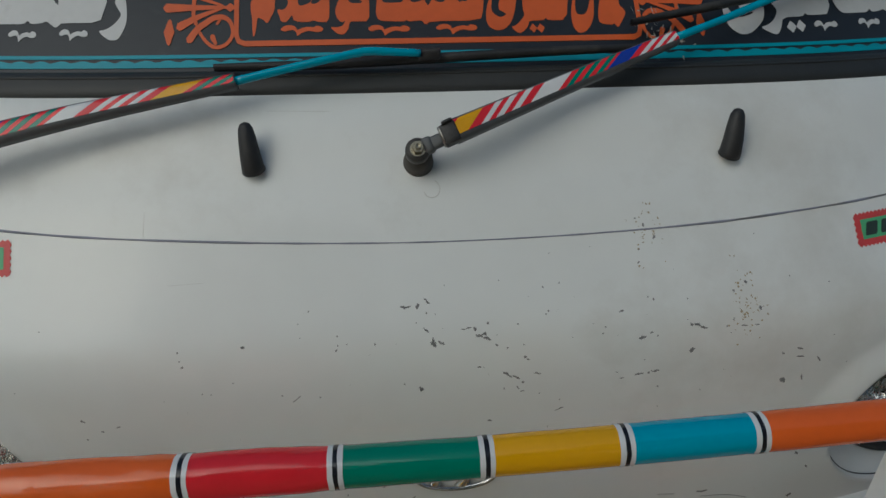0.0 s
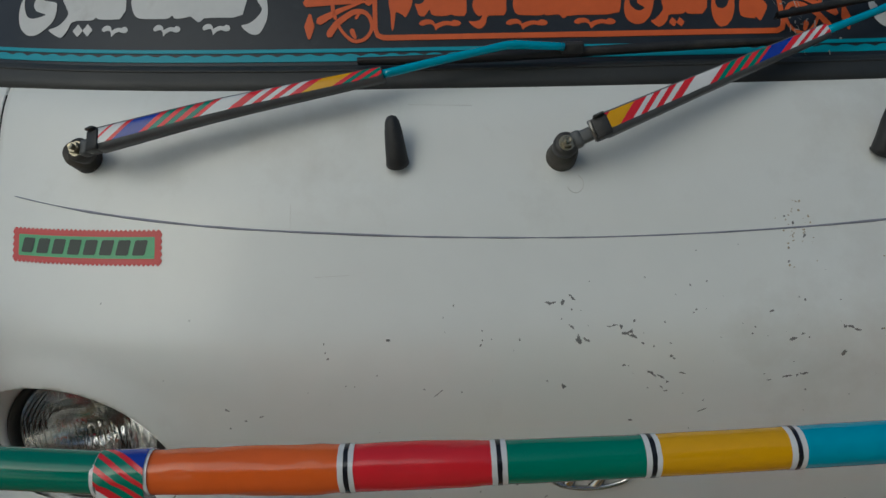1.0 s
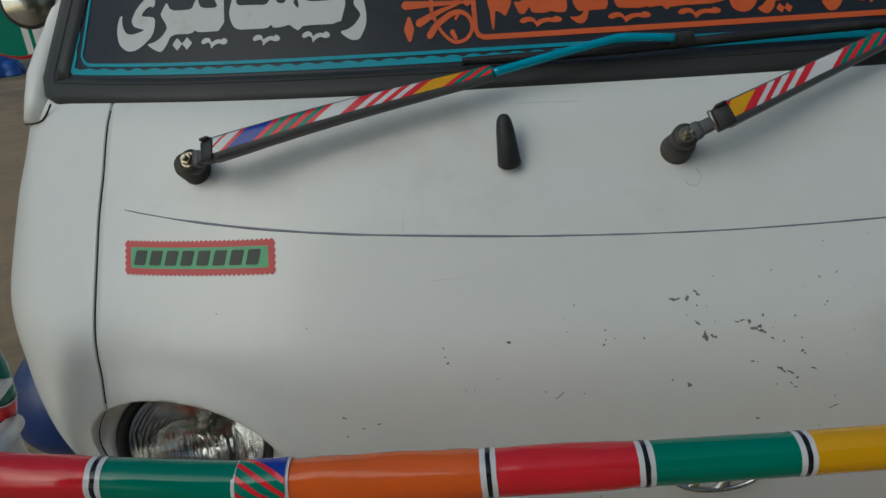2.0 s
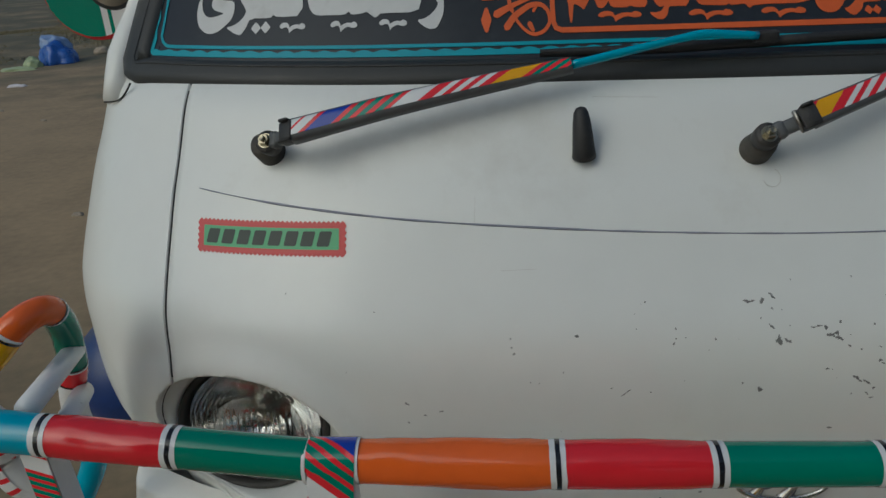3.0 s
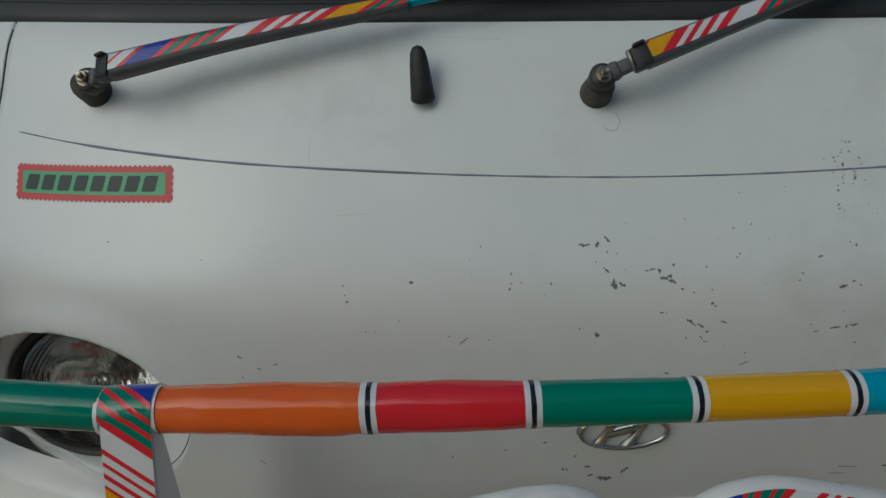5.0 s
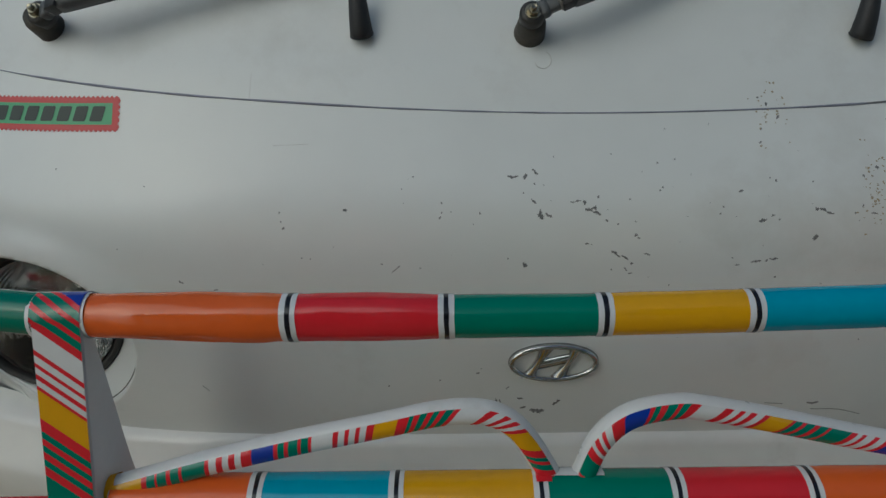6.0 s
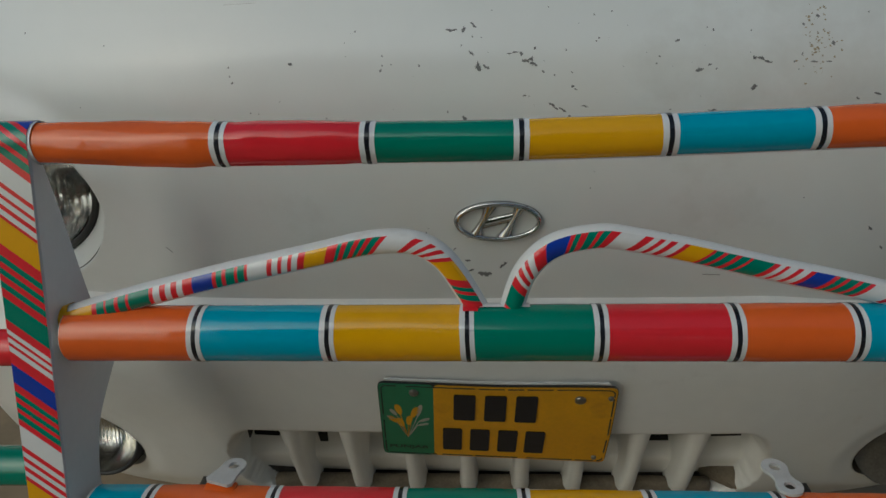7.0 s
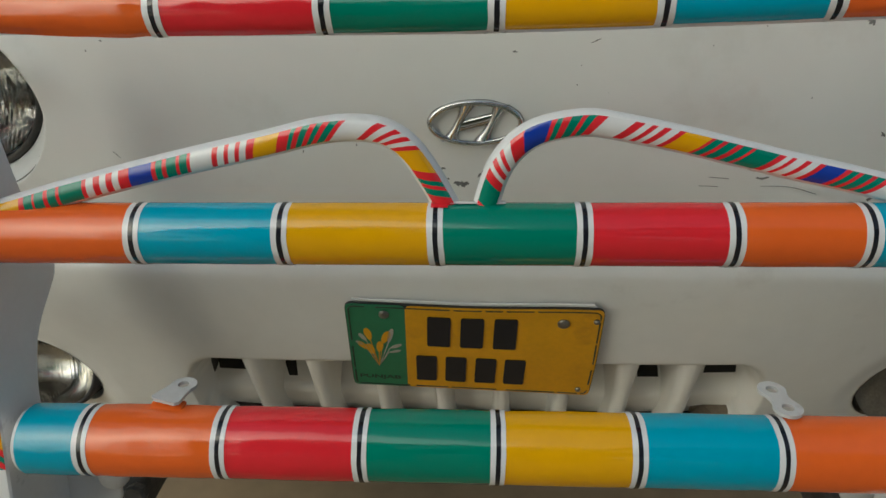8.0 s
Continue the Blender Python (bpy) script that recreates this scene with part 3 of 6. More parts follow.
def border(inset, width, scallop, name):
    x0, z0 = HW - inset, 1.2335 + inset * 0.66
    r = 0.018 if inset > 0.005 else 0.006
    pts = []
    for i in range(40):
        pts.append((-x0 + 0.07 * (1.72 - (1.72 - (z0 + r)) * i / 39 - z0), 1.72 - (1.72 - (z0 + r)) * i / 39))
    for k in range(1, 6):
        a = math.pi + math.pi / 2 * k / 6
        pts.append((-x0 + r + r * math.cos(a), z0 + r + r * math.sin(a)))
    n = 260
    for i in range(n + 1):
        pts.append((-x0 + r + (2 * x0 - 2 * r) * i / n, z0))
    for k in range(1, 6):
        a = -math.pi / 2 + math.pi / 2 * k / 6
        pts.append((x0 - r + r * math.cos(a), z0 + r + r * math.sin(a)))
    for i in range(40):
        pts.append((x0 - 0.07 * (1.72 - (1.72 - (z0 + r)) * (39 - i) / 39 - z0), 1.72 - (1.72 - (z0 + r)) * (39 - i) / 39))
    rows, run = [], 0.0
    for i, (x, z) in enumerate(pts):
        a, b = pts[max(0, i - 1)], pts[min(len(pts) - 1, i + 1)]
        if i:
            run += math.hypot(x - pts[i - 1][0], z - pts[i - 1][1])
        d = Vector((b[0] - a[0], b[1] - a[1])).normalized()
        nx, nz = -d.y, d.x
        w = width + (scallop * abs(math.sin(run * math.pi / 0.024)) if scallop else 0)
        rows.append([on_screen(x + nx * t * w, z + nz * t * w, h) for t, h in ((0, -0.001), (0, 0.0006), (1, 0.0006), (1, -0.001))])
    part(name, grid(rows), LETTER_TEAL, windscreen, "teal painted border", smooth=False)


border(0.0, 0.0045, 0.0028, "scalloped_border")
border(0.0135, 0.0036, 0.0, "inner_border")


def letters(name, body, surface, x0, x1, z0, z1, bold):
    """Words in the built-in font, fitted to a stretch of a surface."""
    cu = bpy.data.curves.new(name, "FONT")
    cu.body, cu.offset, cu.resolution_u = body, bold, 3
    tmp = new(name, cu)
    bpy.context.view_layer.update()
    me = bpy.data.meshes.new_from_object(tmp.evaluated_get(bpy.context.evaluated_depsgraph_get()))
    bpy.data.objects.remove(tmp)
    bm = bmesh.new()
    bm.from_mesh(me)
    bpy.data.meshes.remove(me)
    xs, ys = [v.co.x for v in bm.verts], [v.co.y for v in bm.verts]
    for v in bm.verts:
        v.co = surface(x0 + (x1 - x0) * (v.co.x - min(xs)) / (max(xs) - min(xs)), z0 + (z1 - z0) * (v.co.y - min(ys)) / (max(ys) - min(ys)))
    return bm


def cutout(outline, surface, h, fine=0.012, soften=0.22):
    """A sheet of vinyl cut along an outline, its corners a little softened, laid on a curved surface(u, v, height)."""
    if soften:
        soft = []
        for a, b in zip(outline, outline[1:] + outline[:1]):
            soft += [(a[0] + (b[0] - a[0]) * k, a[1] + (b[1] - a[1]) * k) for k in (soften, 1 - soften)]
        outline = soft
    bm = bmesh.new()
    bm.faces.new([bm.verts.new((u, v, 0)) for u, v in outline])
    bm.normal_update()
    bmesh.ops.triangulate(bm, faces=bm.faces[:])
    for _ in range(5):
        long = [e for e in bm.edges if e.calc_length() > fine]
        if not long:
            break
        bmesh.ops.subdivide_edges(bm, edges=long, cuts=1)
        bmesh.ops.triangulate(bm, faces=bm.faces[:])
    for v in bm.verts:
        v.co = surface(v.co.x, v.co.y, h)
    return bm


# the hand-cut letters: outlines in millimetres across the windscreen and above 1.2 m
YE = [(-622,122),(-626,122),(-631,119),(-641,112),(-649,102),(-653,92),(-649,86),(-642,84),(-632,82),(-641,79),(-652,77),(-660,79),(-665,86),(-667,93),(-667,99),(-671,97),(-673,89),(-673,80),(-670,70),(-665,64),(-656,59),(-646,59),(-638,62),(-629,68),(-621,75),(-618,85),(-619,94),(-623,96),(-639,97),(-637,101),(-632,106),(-627,108),(-622,106),(-620,111),(-621,119)]
TE_RE = [(-604,112),(-598,102),(-574,102),(-568,104),(-566,111),(-561,115),(-561,110),(-556,103),(-534,103),(-540,113),(-531,122),(-528,118),(-525,78),(-559,77),(-564,80),(-567,76),(-595,76),(-600,65),(-606,58),(-611,58),(-619,61),(-628,66),(-618,68),(-610,72),(-604,78),(-601,84),(-606,91),(-612,98),(-608,105)]
HE_LOW = [(-513,117),(-516,114),(-519,103),(-520,95),(-517,86),(-512,80),(-506,78),(-491,78),(-472,78),(-467,82),(-464,78),(-451,79),(-445,81),(-439,77),(-434,74),(-430,77),(-428,79),(-383,79),(-379,92),(-376,103)]
HE_HIGH = [(-382,105),(-389,113),(-394,120),(-400,127),(-407,128),(-411,123),(-413,115),(-414,108),(-410,111),(-404,110),(-396,107),(-393,104),(-423,104),(-427,110),(-431,119),(-435,120),(-436.7,119),(-436.7,109),(-434,106),(-433,97),(-437,100),(-440,104),(-437.6,108),(-437.6,118),(-440,117),(-446,110),(-451,104),(-458,104),(-462,108),(-463,116),(-468,113),(-470,107),(-474,103),(-492,104),(-507,104),(-511,106),(-512,113)]
RE = [(-360,112),(-363,108),(-368,100),(-363,93),(-359,88),(-361,83),(-368,76),(-376,72),(-384,71),(-379,66),(-372,62),(-367,61),(-361,62),(-357,68),(-353,76),(-352,86),(-354,99),(-357,107)]
MIM = [(-210,100),(-204,103),(-197,108),(-191,119),(-182,119),(-182,102),(-182,90),(-188,80),(-191,76),(-195,80),(-202,83),(-203,75),(-205,64),(-207,63),(-208,72),(-208,82),(-210,90)]
SIN_LA = [(-180,91),(-173,90),(-169,92),(-166,97),(-169,104),(-174,108),(-171,120),(-153,119),(-155,103),(-155,95),(-150,94),(-141,97),(-138,102),(-140,96),(-134,96),(-129,99),(-122,107),(-119,105),(-118,95),(-119,77),(-132,77),(-137,79),(-144,77),(-160,78),(-162,85),(-165,81),(-169,77),(-175,78),(-177,84)]
KO = [(-109,96),(-104,106),(-96,114),(-97,100),(-93,96),(-78,96),(-84,101),(-89,116),(-72,115),(-71,97),(-72,77),(-87,77),(-95,77),(-97,69),(-102,64),(-108,64),(-113,67),(-118,72),(-110,71),(-103,73),(-100,78),(-105,76),(-110,81),(-112,88)]
AZMT = [(-59,114),(-63,94),(-64,85),(-62,79),(-57,77),(-31,76),(-28,78),(-26,76),(-14,77),(-10,77),(-6,72),(0,76),(60,76),(64,86),(68,108),(51,109),(46,96),(41,97),(35,95),(33,108),(27,108),(19,96),(10,96),(4,100),(-1,92),(-4,96),(-6,100),(-11,97),(-19,96),(-23,98),(-24,110),(-27,111),(-31,97),(-36,96),(-53,96),(-56,98),(-54,114)]
YE_TWO = [(72,98),(67,84),(67,74),(71,68),(80,65),(89,67),(97,74),(102,84),(108,106),(88,107),(82,88),(89,84),(92,82),(85,79),(79,81),(74,86),(75,94),(79,107)]
TE_RE_TWO = [(114,106),(112,88),(114,81),(107,74),(101,70),(96,69),(101,64),(106,62),(112,65),(117,70),(118,75),(136,75),(139,78),(141,75),(164,75),(170,103)]
NUN = [(176,103),(171,85),(170,75),(172,66),(177,61),(185,62),(193,69),(198,79),(200,91),(201,101),(198,102),(191,84),(185,80),(178,81),(176,86),(179,102)]
MA = [(209,101),(203,79),(204,71),(219,69),(222,71),(226,66),(231,72),(238,81),(236,86),(231,90),(232,100)]
FLOURISH = [(-17.1,2.1),(-13.3,5.5),(-7.8,5.7),(-4.7,3.1),(-4.3,0.1),(0.1,2.8),(5.2,3.8),(9.1,2.9),(10.8,4.9),(14.7,3.9),(16.7,1.1),(15.0,-1.6),(10.8,-2.2),(5.5,-0.5),(1.8,-1.6),(-1.9,-3.9),(-4.0,-6.5),(-4.8,-2.2),(-6.9,0.6),(-10.5,0.3),(-14.0,-1.2),(-16.5,0.1)]
DIAMOND = [(-6.8, -0.5), (0.4, -6.8), (6.8, 0.3), (-0.4, 6.8)]


def vinyl_cut(name, outline, material, label, dx=0.0, dz=0.0, scale=1.0, wide=1.0, soften=0.22):
    """One letter or mark of vinyl on the windscreen, moved by dx and dz millimetres."""
    out = [((x * scale * wide + dx) * 0.001, 1.2 + (z * scale + dz) * 0.001) for x, z in outline]
    return part(name, cutout(out, on_screen, 0.0004, 0.012, soften), material, windscreen, label, smooth=False)


for dx, dz in ((0, 0), (1034.5, -2.9)):
    for outline in (YE, TE_RE, HE_LOW + HE_HIGH, RE):
        vinyl_cut("letter", outline, LETTER_WHITE, "white vinyl lettering", dx, dz)
    for x, z in ((-585.9, 65.4), (-572.9, 66.0), (-552.0, 127.0), (-538.6, 127.5), (-495.0, 121.6), (-482.5, 122.1)):
        vinyl_cut("letter_dot", DIAMOND, LETTER_WHITE, "", x + dx, z + dz, soften=0.08)
    for x, z in ((-537.2, 65.4), (-589.3, 121.7), (-472.2, 66.1), (-412.3, 67.0)):
        vinyl_cut("flourish", FLOURISH, LETTER_WHITE, "small white flourish", x + dx, z + dz)
for outline in (MIM, SIN_LA, KO, AZMT, YE_TWO, TE_RE_TWO, NUN, MA):
    vinyl_cut("letter", outline, LETTER_ORANGE, "orange vinyl lettering")
for x, z in ((122.5, 67.1), (131.5, 67.0)):
    vinyl_cut("letter_dot", DIAMOND, LETTER_ORANGE, "", x, z, 0.72, soften=0.08)
for x, z in ((-150.3, 68.8), (-48.8, 67.8), (31.1, 67.7)):
    vinyl_cut("flourish", FLOURISH, LETTER_ORANGE, "small orange flourish", x, z, 0.95, 1.55)


def stroke(points, width, n=24):
    """A flat painted stroke on the windscreen: width is one number or a start, middle and end width."""
    w = width if isinstance(width, tuple) else (width, width, width)
    pts = spline([(x, z, 0) for x, z in points], n)
    rows, run = [], sum((b - a).length for a, b in zip(pts, pts[1:]))
    for i, p in enumerate(pts):
        d = (pts[min(i + 1, n - 1)] - pts[max(i - 1, 0)]).normalized()
        t = i / (n - 1)
        h = (w[0] * (1 - 2 * t) + w[1] * 2 * t if t < 0.5 else w[1] * (2 - 2 * t) + w[2] * (2 * t - 1)) / 2
        e = min(t, 1 - t) * run / max(1e-6, 0.5 * w[0 if t < 0.5 else 2])
        h *= math.sqrt(max(0.03, 1 - (1 - min(1.0, e)) ** 2))
        rows.append([on_screen(p.x - d.y * h * s, p.y + d.x * h * s, 0.0007) for s in (-1, 0, 1)])
    return grid(rows)


# orange frame round the middle words
fx0, fx1, fz0 = -0.229, 0.256, 1.2535
frame_rows = []
for x, z, nx, nz in [(fx0, 1.40, 1, 0), (fx0, fz0 + 0.012, 1, 0), (fx0 + 0.0035, fz0 + 0.0035, 0.7, 0.7), (fx0 + 0.012, fz0, 0, 1)] + [(fx0 + 0.012 + (fx1 - fx0 - 0.024) * i / 30, fz0, 0, 1) for i in range(1, 31)] + [(fx1 - 0.0035, fz0 + 0.0035, -0.7, 0.7), (fx1, fz0 + 0.012, -1, 0), (fx1, 1.40, -1, 0)]:
    frame_rows.append([on_screen(x + nx * t, z + nz * t, h) for t, h in ((0, -0.001), (0, 0.0006), (0.0055, 0.0006), (0.0055, -0.001))])
part("orange_frame", grid(frame_rows), LETTER_ORANGE, windscreen, "orange painted frame", smooth=False)
for mirrored in (False, True):
    def orn(points, width, n=24):
        pts = [((2 * 13.5 - x if mirrored else x) * 0.001, 1.2 + z * 0.001) for x, z in points]
        return stroke(pts, width, n)

    bits = [orn([(-310.6, 93.3), (-272.8, 93.3), (-236, 93.4)], (0.0100, 0.0055, 0.0030)), orn([(-305, 121), (-272.1, 104.9), (-240, 94.3)], (0.0096, 0.0044, 0.0022)),
            orn([(-294.5, 72.5), (-269.0, 84.0), (-241, 93)], (0.0092, 0.0052, 0.0022)), orn([(-273.5, 122), (-275.8, 88.7), (-271.8, 74.8)], (0.0048, 0.0048, 0.0041)),
            orn([(-271.8, 74.8), (-265.9, 64.8), (-257.7, 56.6), (-249.3, 52.9), (-239.3, 54.8), (-232.2, 61.3), (-230.1, 68.9), (-233.0, 77.7), (-240.3, 83.0), (-251.4, 82.6), (-261.7, 77.2), (-271.0, 70.8), (-281.5, 58)], (0.0033, 0.0041, 0.0081), 60)]
    bits += [orn([(-302.4, 81.5), (-302.7, 76), (-302.9, 68.5), (-303, 61), (-302.8, 55.5)], (0.0030, 0.0122, 0.0030)), orn([(-253.6, 66), (-252.6, 62), (-248.6, 55.3)], (0.0063, 0.0052, 0.0030), 12),
             orn([(-243.7, 82.3), (-249.4, 75.6)], (0.0026, 0.0030, 0.0037), 8), orn([(-266.5, 120), (-260.6, 110.0), (-252.0, 104.5), (-238.5, 105.8), (-229.5, 115)], (0.0037, 0.0041, 0.0030)),
             orn([(-249.1, 116), (-248.7, 110.4), (-245.6, 106.6)], 0.0038, 10), orn([(-238.5, 93.2), (-236, 93.2), (-231, 93.2), (-228.5, 93.2)], (0.0030, 0.0092, 0.0030), 12)]
    part("ornament", merged(bits), LETTER_ORANGE, windscreen, "orange painted flourish ornament", smooth=False)


# dried white flecks on the film
rnd = random.Random(31)
bits = []
for k in range(46):
    cx, cz = (0.268, 1.262) if k % 3 else (0.296, 1.250)
    x, z, a = cx + rnd.gauss(0, 0.012), cz + rnd.gauss(0, 0.017), rnd.uniform(0, 3.14)
    ln, w = rnd.uniform(0.0012, 0.0055), rnd.uniform(0.0006, 0.0014)
    dx, dz = math.cos(a) * ln, abs(math.sin(a)) * ln
    bits.append(cutout([(x - dx, z - dz), (x + w * 0.5, z - w), (x + dx, z + dz), (x - w, z + w * 0.7)], on_screen, 0.0009 if z > 1.232 else 0.0095))
tagged(part("dried_flecks", merged(bits), FLECK, windscreen, "dried pale flecks on the film", smooth=False), kind="stuff")


# ---- striped tape ----
def stripes(surface, length, tokens, slant, parent, across=3, step=0.012, name="tape_stripe"):
    """Bands of coloured tape on surface(s, w): s metres along, w from 0 to 1 across; the bands lean by slant metres."""
    total = sum(t[1] for t in tokens)
    s, k = 0.0, 0.001
    if not isinstance(slant, tuple):
        s, k = -abs(slant) / 2, (length + abs(slant)) / total
    for colour, run in tokens:
        e = s + run * k
        n = max(2, int((e - s) / step) + 1)
        rows = []
        for j in range(across + 1):
            w = j / across
            a, b = (min(length, max(0, v + (table(slant, v) if isinstance(slant, tuple) else slant) * (w - 0.5))) for v in (s, e))
            rows.append([surface(a + (b - a) * i / n, w) for i in range(n + 1)])
        if max((rows[j][-1] - rows[j][0]).length for j in range(across + 1)) > 0.0008:
            part(name, grid(rows), VINYL[colour], parent)
        s = e


def run_of(path):
    run = [0.0]
    for a, b in zip(path, path[1:]):
        run.append(run[-1] + (b - a).length)
    return run


def along(path, run, s):
    k = 0
    while k < len(run) - 2 and run[k + 1] < s:
        k += 1
    t = (s - run[k]) / max(1e-9, run[k + 1] - run[k])
    return path[k].lerp(path[k + 1], t), (path[min(k + 2, len(path) - 1)] - path[max(0, k - 1)]).normalized()



def wiper(base, nut, path, tokens, rod, blade):
    ob = thing("wiper", "black windscreen wiper wrapped in striped coloured tape", "wiper", base, group="windscreen wipers")
    axis = on_face(base[0], base[2], 0.05) - on_face(base[0], base[2], 0)
    axis.normalize()
    part("pivot_cap", turned([(0.0, -0.012), (0.0164, -0.012), (0.0168, 0.001), (0.0160, 0.003), (0.0164, 0.005), (0.0156, 0.007), (0.0158, 0.010), (0.0145, 0.022), (0.0115, 0.028), (0.0, 0.028)], aim(on_face(base[0], base[2], 0), axis)), CAP, ob, "dusty rubber pivot cap")
    nut = Vector(nut)
    part("nut", merged([turned([(0.0, 0.0), (0.0084, 0.0), (0.0084, 0.0018), (0.0, 0.0018)], aim(nut - axis * 0.004, axis), 20), turned([(0.0066, 0.0018), (0.0066, 0.0062), (0.0058, 0.0072), (0.0, 0.0072)], aim(nut - axis * 0.004, axis), 6), turned([(0.0033, 0.0072), (0.0033, 0.0105), (0.0027, 0.0115), (0.0, 0.0110)], aim(nut - axis * 0.004, axis), 14)]), NUT, ob, "bare zinc nut", smooth=False)
    part("hub", turned([(0.0, -0.02), (0.0125, -0.02), (0.0132, -0.012), (0.0132, -0.006), (0.0115, -0.003), (0.0, -0.003)], aim(nut, axis)), DARK_IRON, ob)
    start = Vector(path[0])
    d = (start - nut).normalized()
    up = axis.cross(d).normalized()
    turn = Matrix((d, up, d.cross(up))).transposed().to_4x4()
    reach = (start - nut).length
    part("knuckle", merged([box((reach * 0.86, 0.0145, 0.010), 0.003, Matrix.Translation(nut.lerp(start, 0.46) - axis * 0.009) @ turn), box((reach * 0.30, 0.0185, 0.013), 0.004, Matrix.Translation(nut.lerp(start, 0.30) - axis * 0.009) @ turn)]), ARM_GREY, ob, "worn steel knuckle")
    hinge = part("hinge", merged([box((0.017, 0.0200, 0.0036), 0.0015, Matrix.Translation(nut.lerp(start, 0.88) + axis * 0.0045) @ turn), box((0.012, 0.0034, 0.020), 0.0014, Matrix.Translation(nut.lerp(start, 0.93) + up * 0.0105 + axis * 0.0005) @ turn), box((0.018, 0.0034, 0.015), 0.0014, Matrix.Translation(nut.lerp(start, 0.90) - up * 0.0100 - axis * 0.0020) @ turn)]), RUBBER, ob, "folded black hinge clip")
    part("pin", turned([(0, -0.011), (0.0028, -0.011), (0.0028, 0.011), (0.0020, 0.012), (0, 0.012)], aim(nut.lerp(start, 0.72) - axis * 0.004, up), 12), STEEL, hinge)
    pts = spline(path, 40)
    run = run_of(pts)

    rows = []
    for i, p in enumerate(pts):
        d = (pts[min(i + 1, 39)] - pts[max(i - 1, 0)]).normalized()
        a = axis.cross(d).normalized()
        w, th = 0.0125 - 0.0045 * i / 39, 0.0055
        deep = 1.65 - 0.6 * i / 39
        rows.append([p + a * w * u + axis * th * v for u, v in ((-1.02, -deep), (-0.8, -deep), (0.6, -1.2), (1, -1), (1, 0.5), (0.7, 0.95), (-0.62, 0.95), (-0.98, 0.55))])
    bm = grid(rows, closed_u=True)
    bm.verts.ensure_lookup_table()
    bm.faces.new([bm.verts[k] for k in range(8)][::-1])
    bm.faces.new([bm.verts[len(bm.verts) - 8 + k] for k in range(8)])
    arm = part("arm", bm, ARM_GREY, ob, "grey painted steel wiper arm")

    def top(s, w):
        p, d = along(pts, run, s)
        a = axis.cross(d).normalized()
        width = 0.0125 - 0.0045 * s / run[-1]
        u = -0.55 + 1.57 * w
        return p + a * width * u + axis * (0.0060 - 0.004 * max(0, abs(u) - 0.7) / 0.3)

    stripes(top, run[-1], tokens, 0.030, arm, across=6)
    rod_pts = spline(rod, 24)
    part("rod", pipe(rod_pts, 0.0046, 10, wobble=0.0004), VINYL["teal"], ob, "teal taped wiper rod")
    bp = spline(blade, 40)
    rows = []
    for i, p in enumerate(bp):
        t = abs(2 * i / 39 - 1)
        h = 0.0062 - 0.0025 * t ** 3
        n, v = Vector((0, -0.76, 0.65)), Vector((0, 0.65, 0.76))
        rows.append([p + v * a * h + n * b * 0.013 for a, b in ((-1, 0.35), (-0.8, 0.9), (0.3, 1.0), (0.7, 0.55), (0.25, 0.4), (0.1, 0.02), (-0.1, 0.02), (-0.25, 0.3))])
    part("blade", grid(rows, closed_u=True), RUBBER, ob, "black rubber wiper blade")
    part("clip", box((0.026, 0.011, 0.013), 0.003, Matrix.Translation(Vector(rod[-1]) + Vector((0.010, 0.004, -0.002)))), RUBBER, ob)
    return ob


wiper((-0.550, 0.25, 1.1505), (-0.547, 0.234, 1.172), [(-0.512, 0.218, 1.184), (-0.385, 0.232, 1.2085), (-0.215, 0.258, 1.2335)],
      [("white", 2.2), ("red", 0.4), ("white", 1.5), ("red", 0.7), ("blue", 3.0), ("red", 0.9), ("green", 1), ("red", 0.9), ("green", 1), ("red", 1), ("green", 1), ("red", 0.8), ("white", 3), ("red", 1.6), ("white", 1), ("red", 1), ("white", 1), ("red", 1), ("white", 1), ("red", 1.4), ("yellow", 3.4), ("red", 1), ("green", 1), ("red", 1), ("green", 1), ("red", 1), ("green", 0.6)],
      [(-0.216, 0.259, 1.2330), (-0.150, 0.271, 1.2438), (-0.092, 0.281, 1.2532), (-0.076, 0.283, 1.2552), (-0.066, 0.284, 1.2548), (-0.016, 0.291, 1.2500)],
      [on_screen(x, 1.2285 + 0.012 * smooth(-0.25, 0.25, x) - 0.004, 0.012) for x in (-0.245, -0.12, 0.0, 0.12, 0.235)])
wiper((-0.025, 0.24, 1.141), (-0.026, 0.199, 1.168), [(0.012, 0.200, 1.184), (0.15, 0.250, 1.222), (0.277, 0.296, 1.256)],
      [("green", 0.6), ("red", 0.8), ("yellow", 3.0), ("red", 1.6), ("white", 0.9), ("red", 0.9), ("white", 1), ("red", 1), ("white", 1), ("red", 1.4), ("white", 3.6), ("red", 1), ("green", 1), ("red", 1), ("green", 1), ("red", 1), ("green", 1), ("red", 0.6), ("blue", 3), ("red", 1.4), ("white", 1), ("red", 0.9), ("white", 1), ("red", 0.9), ("white", 1), ("red", 1)],
      [(0.277, 0.296, 1.256), (0.34, 0.316, 1.272), (0.42, 0.342, 1.294), (0.50, 0.36, 1.312), (0.56, 0.385, 1.318)],
      [on_screen(x, 1.262 + 0.075 * (x - 0.235) / 0.5, 0.012) for x in (0.235, 0.36, 0.48, 0.60, 0.69)])

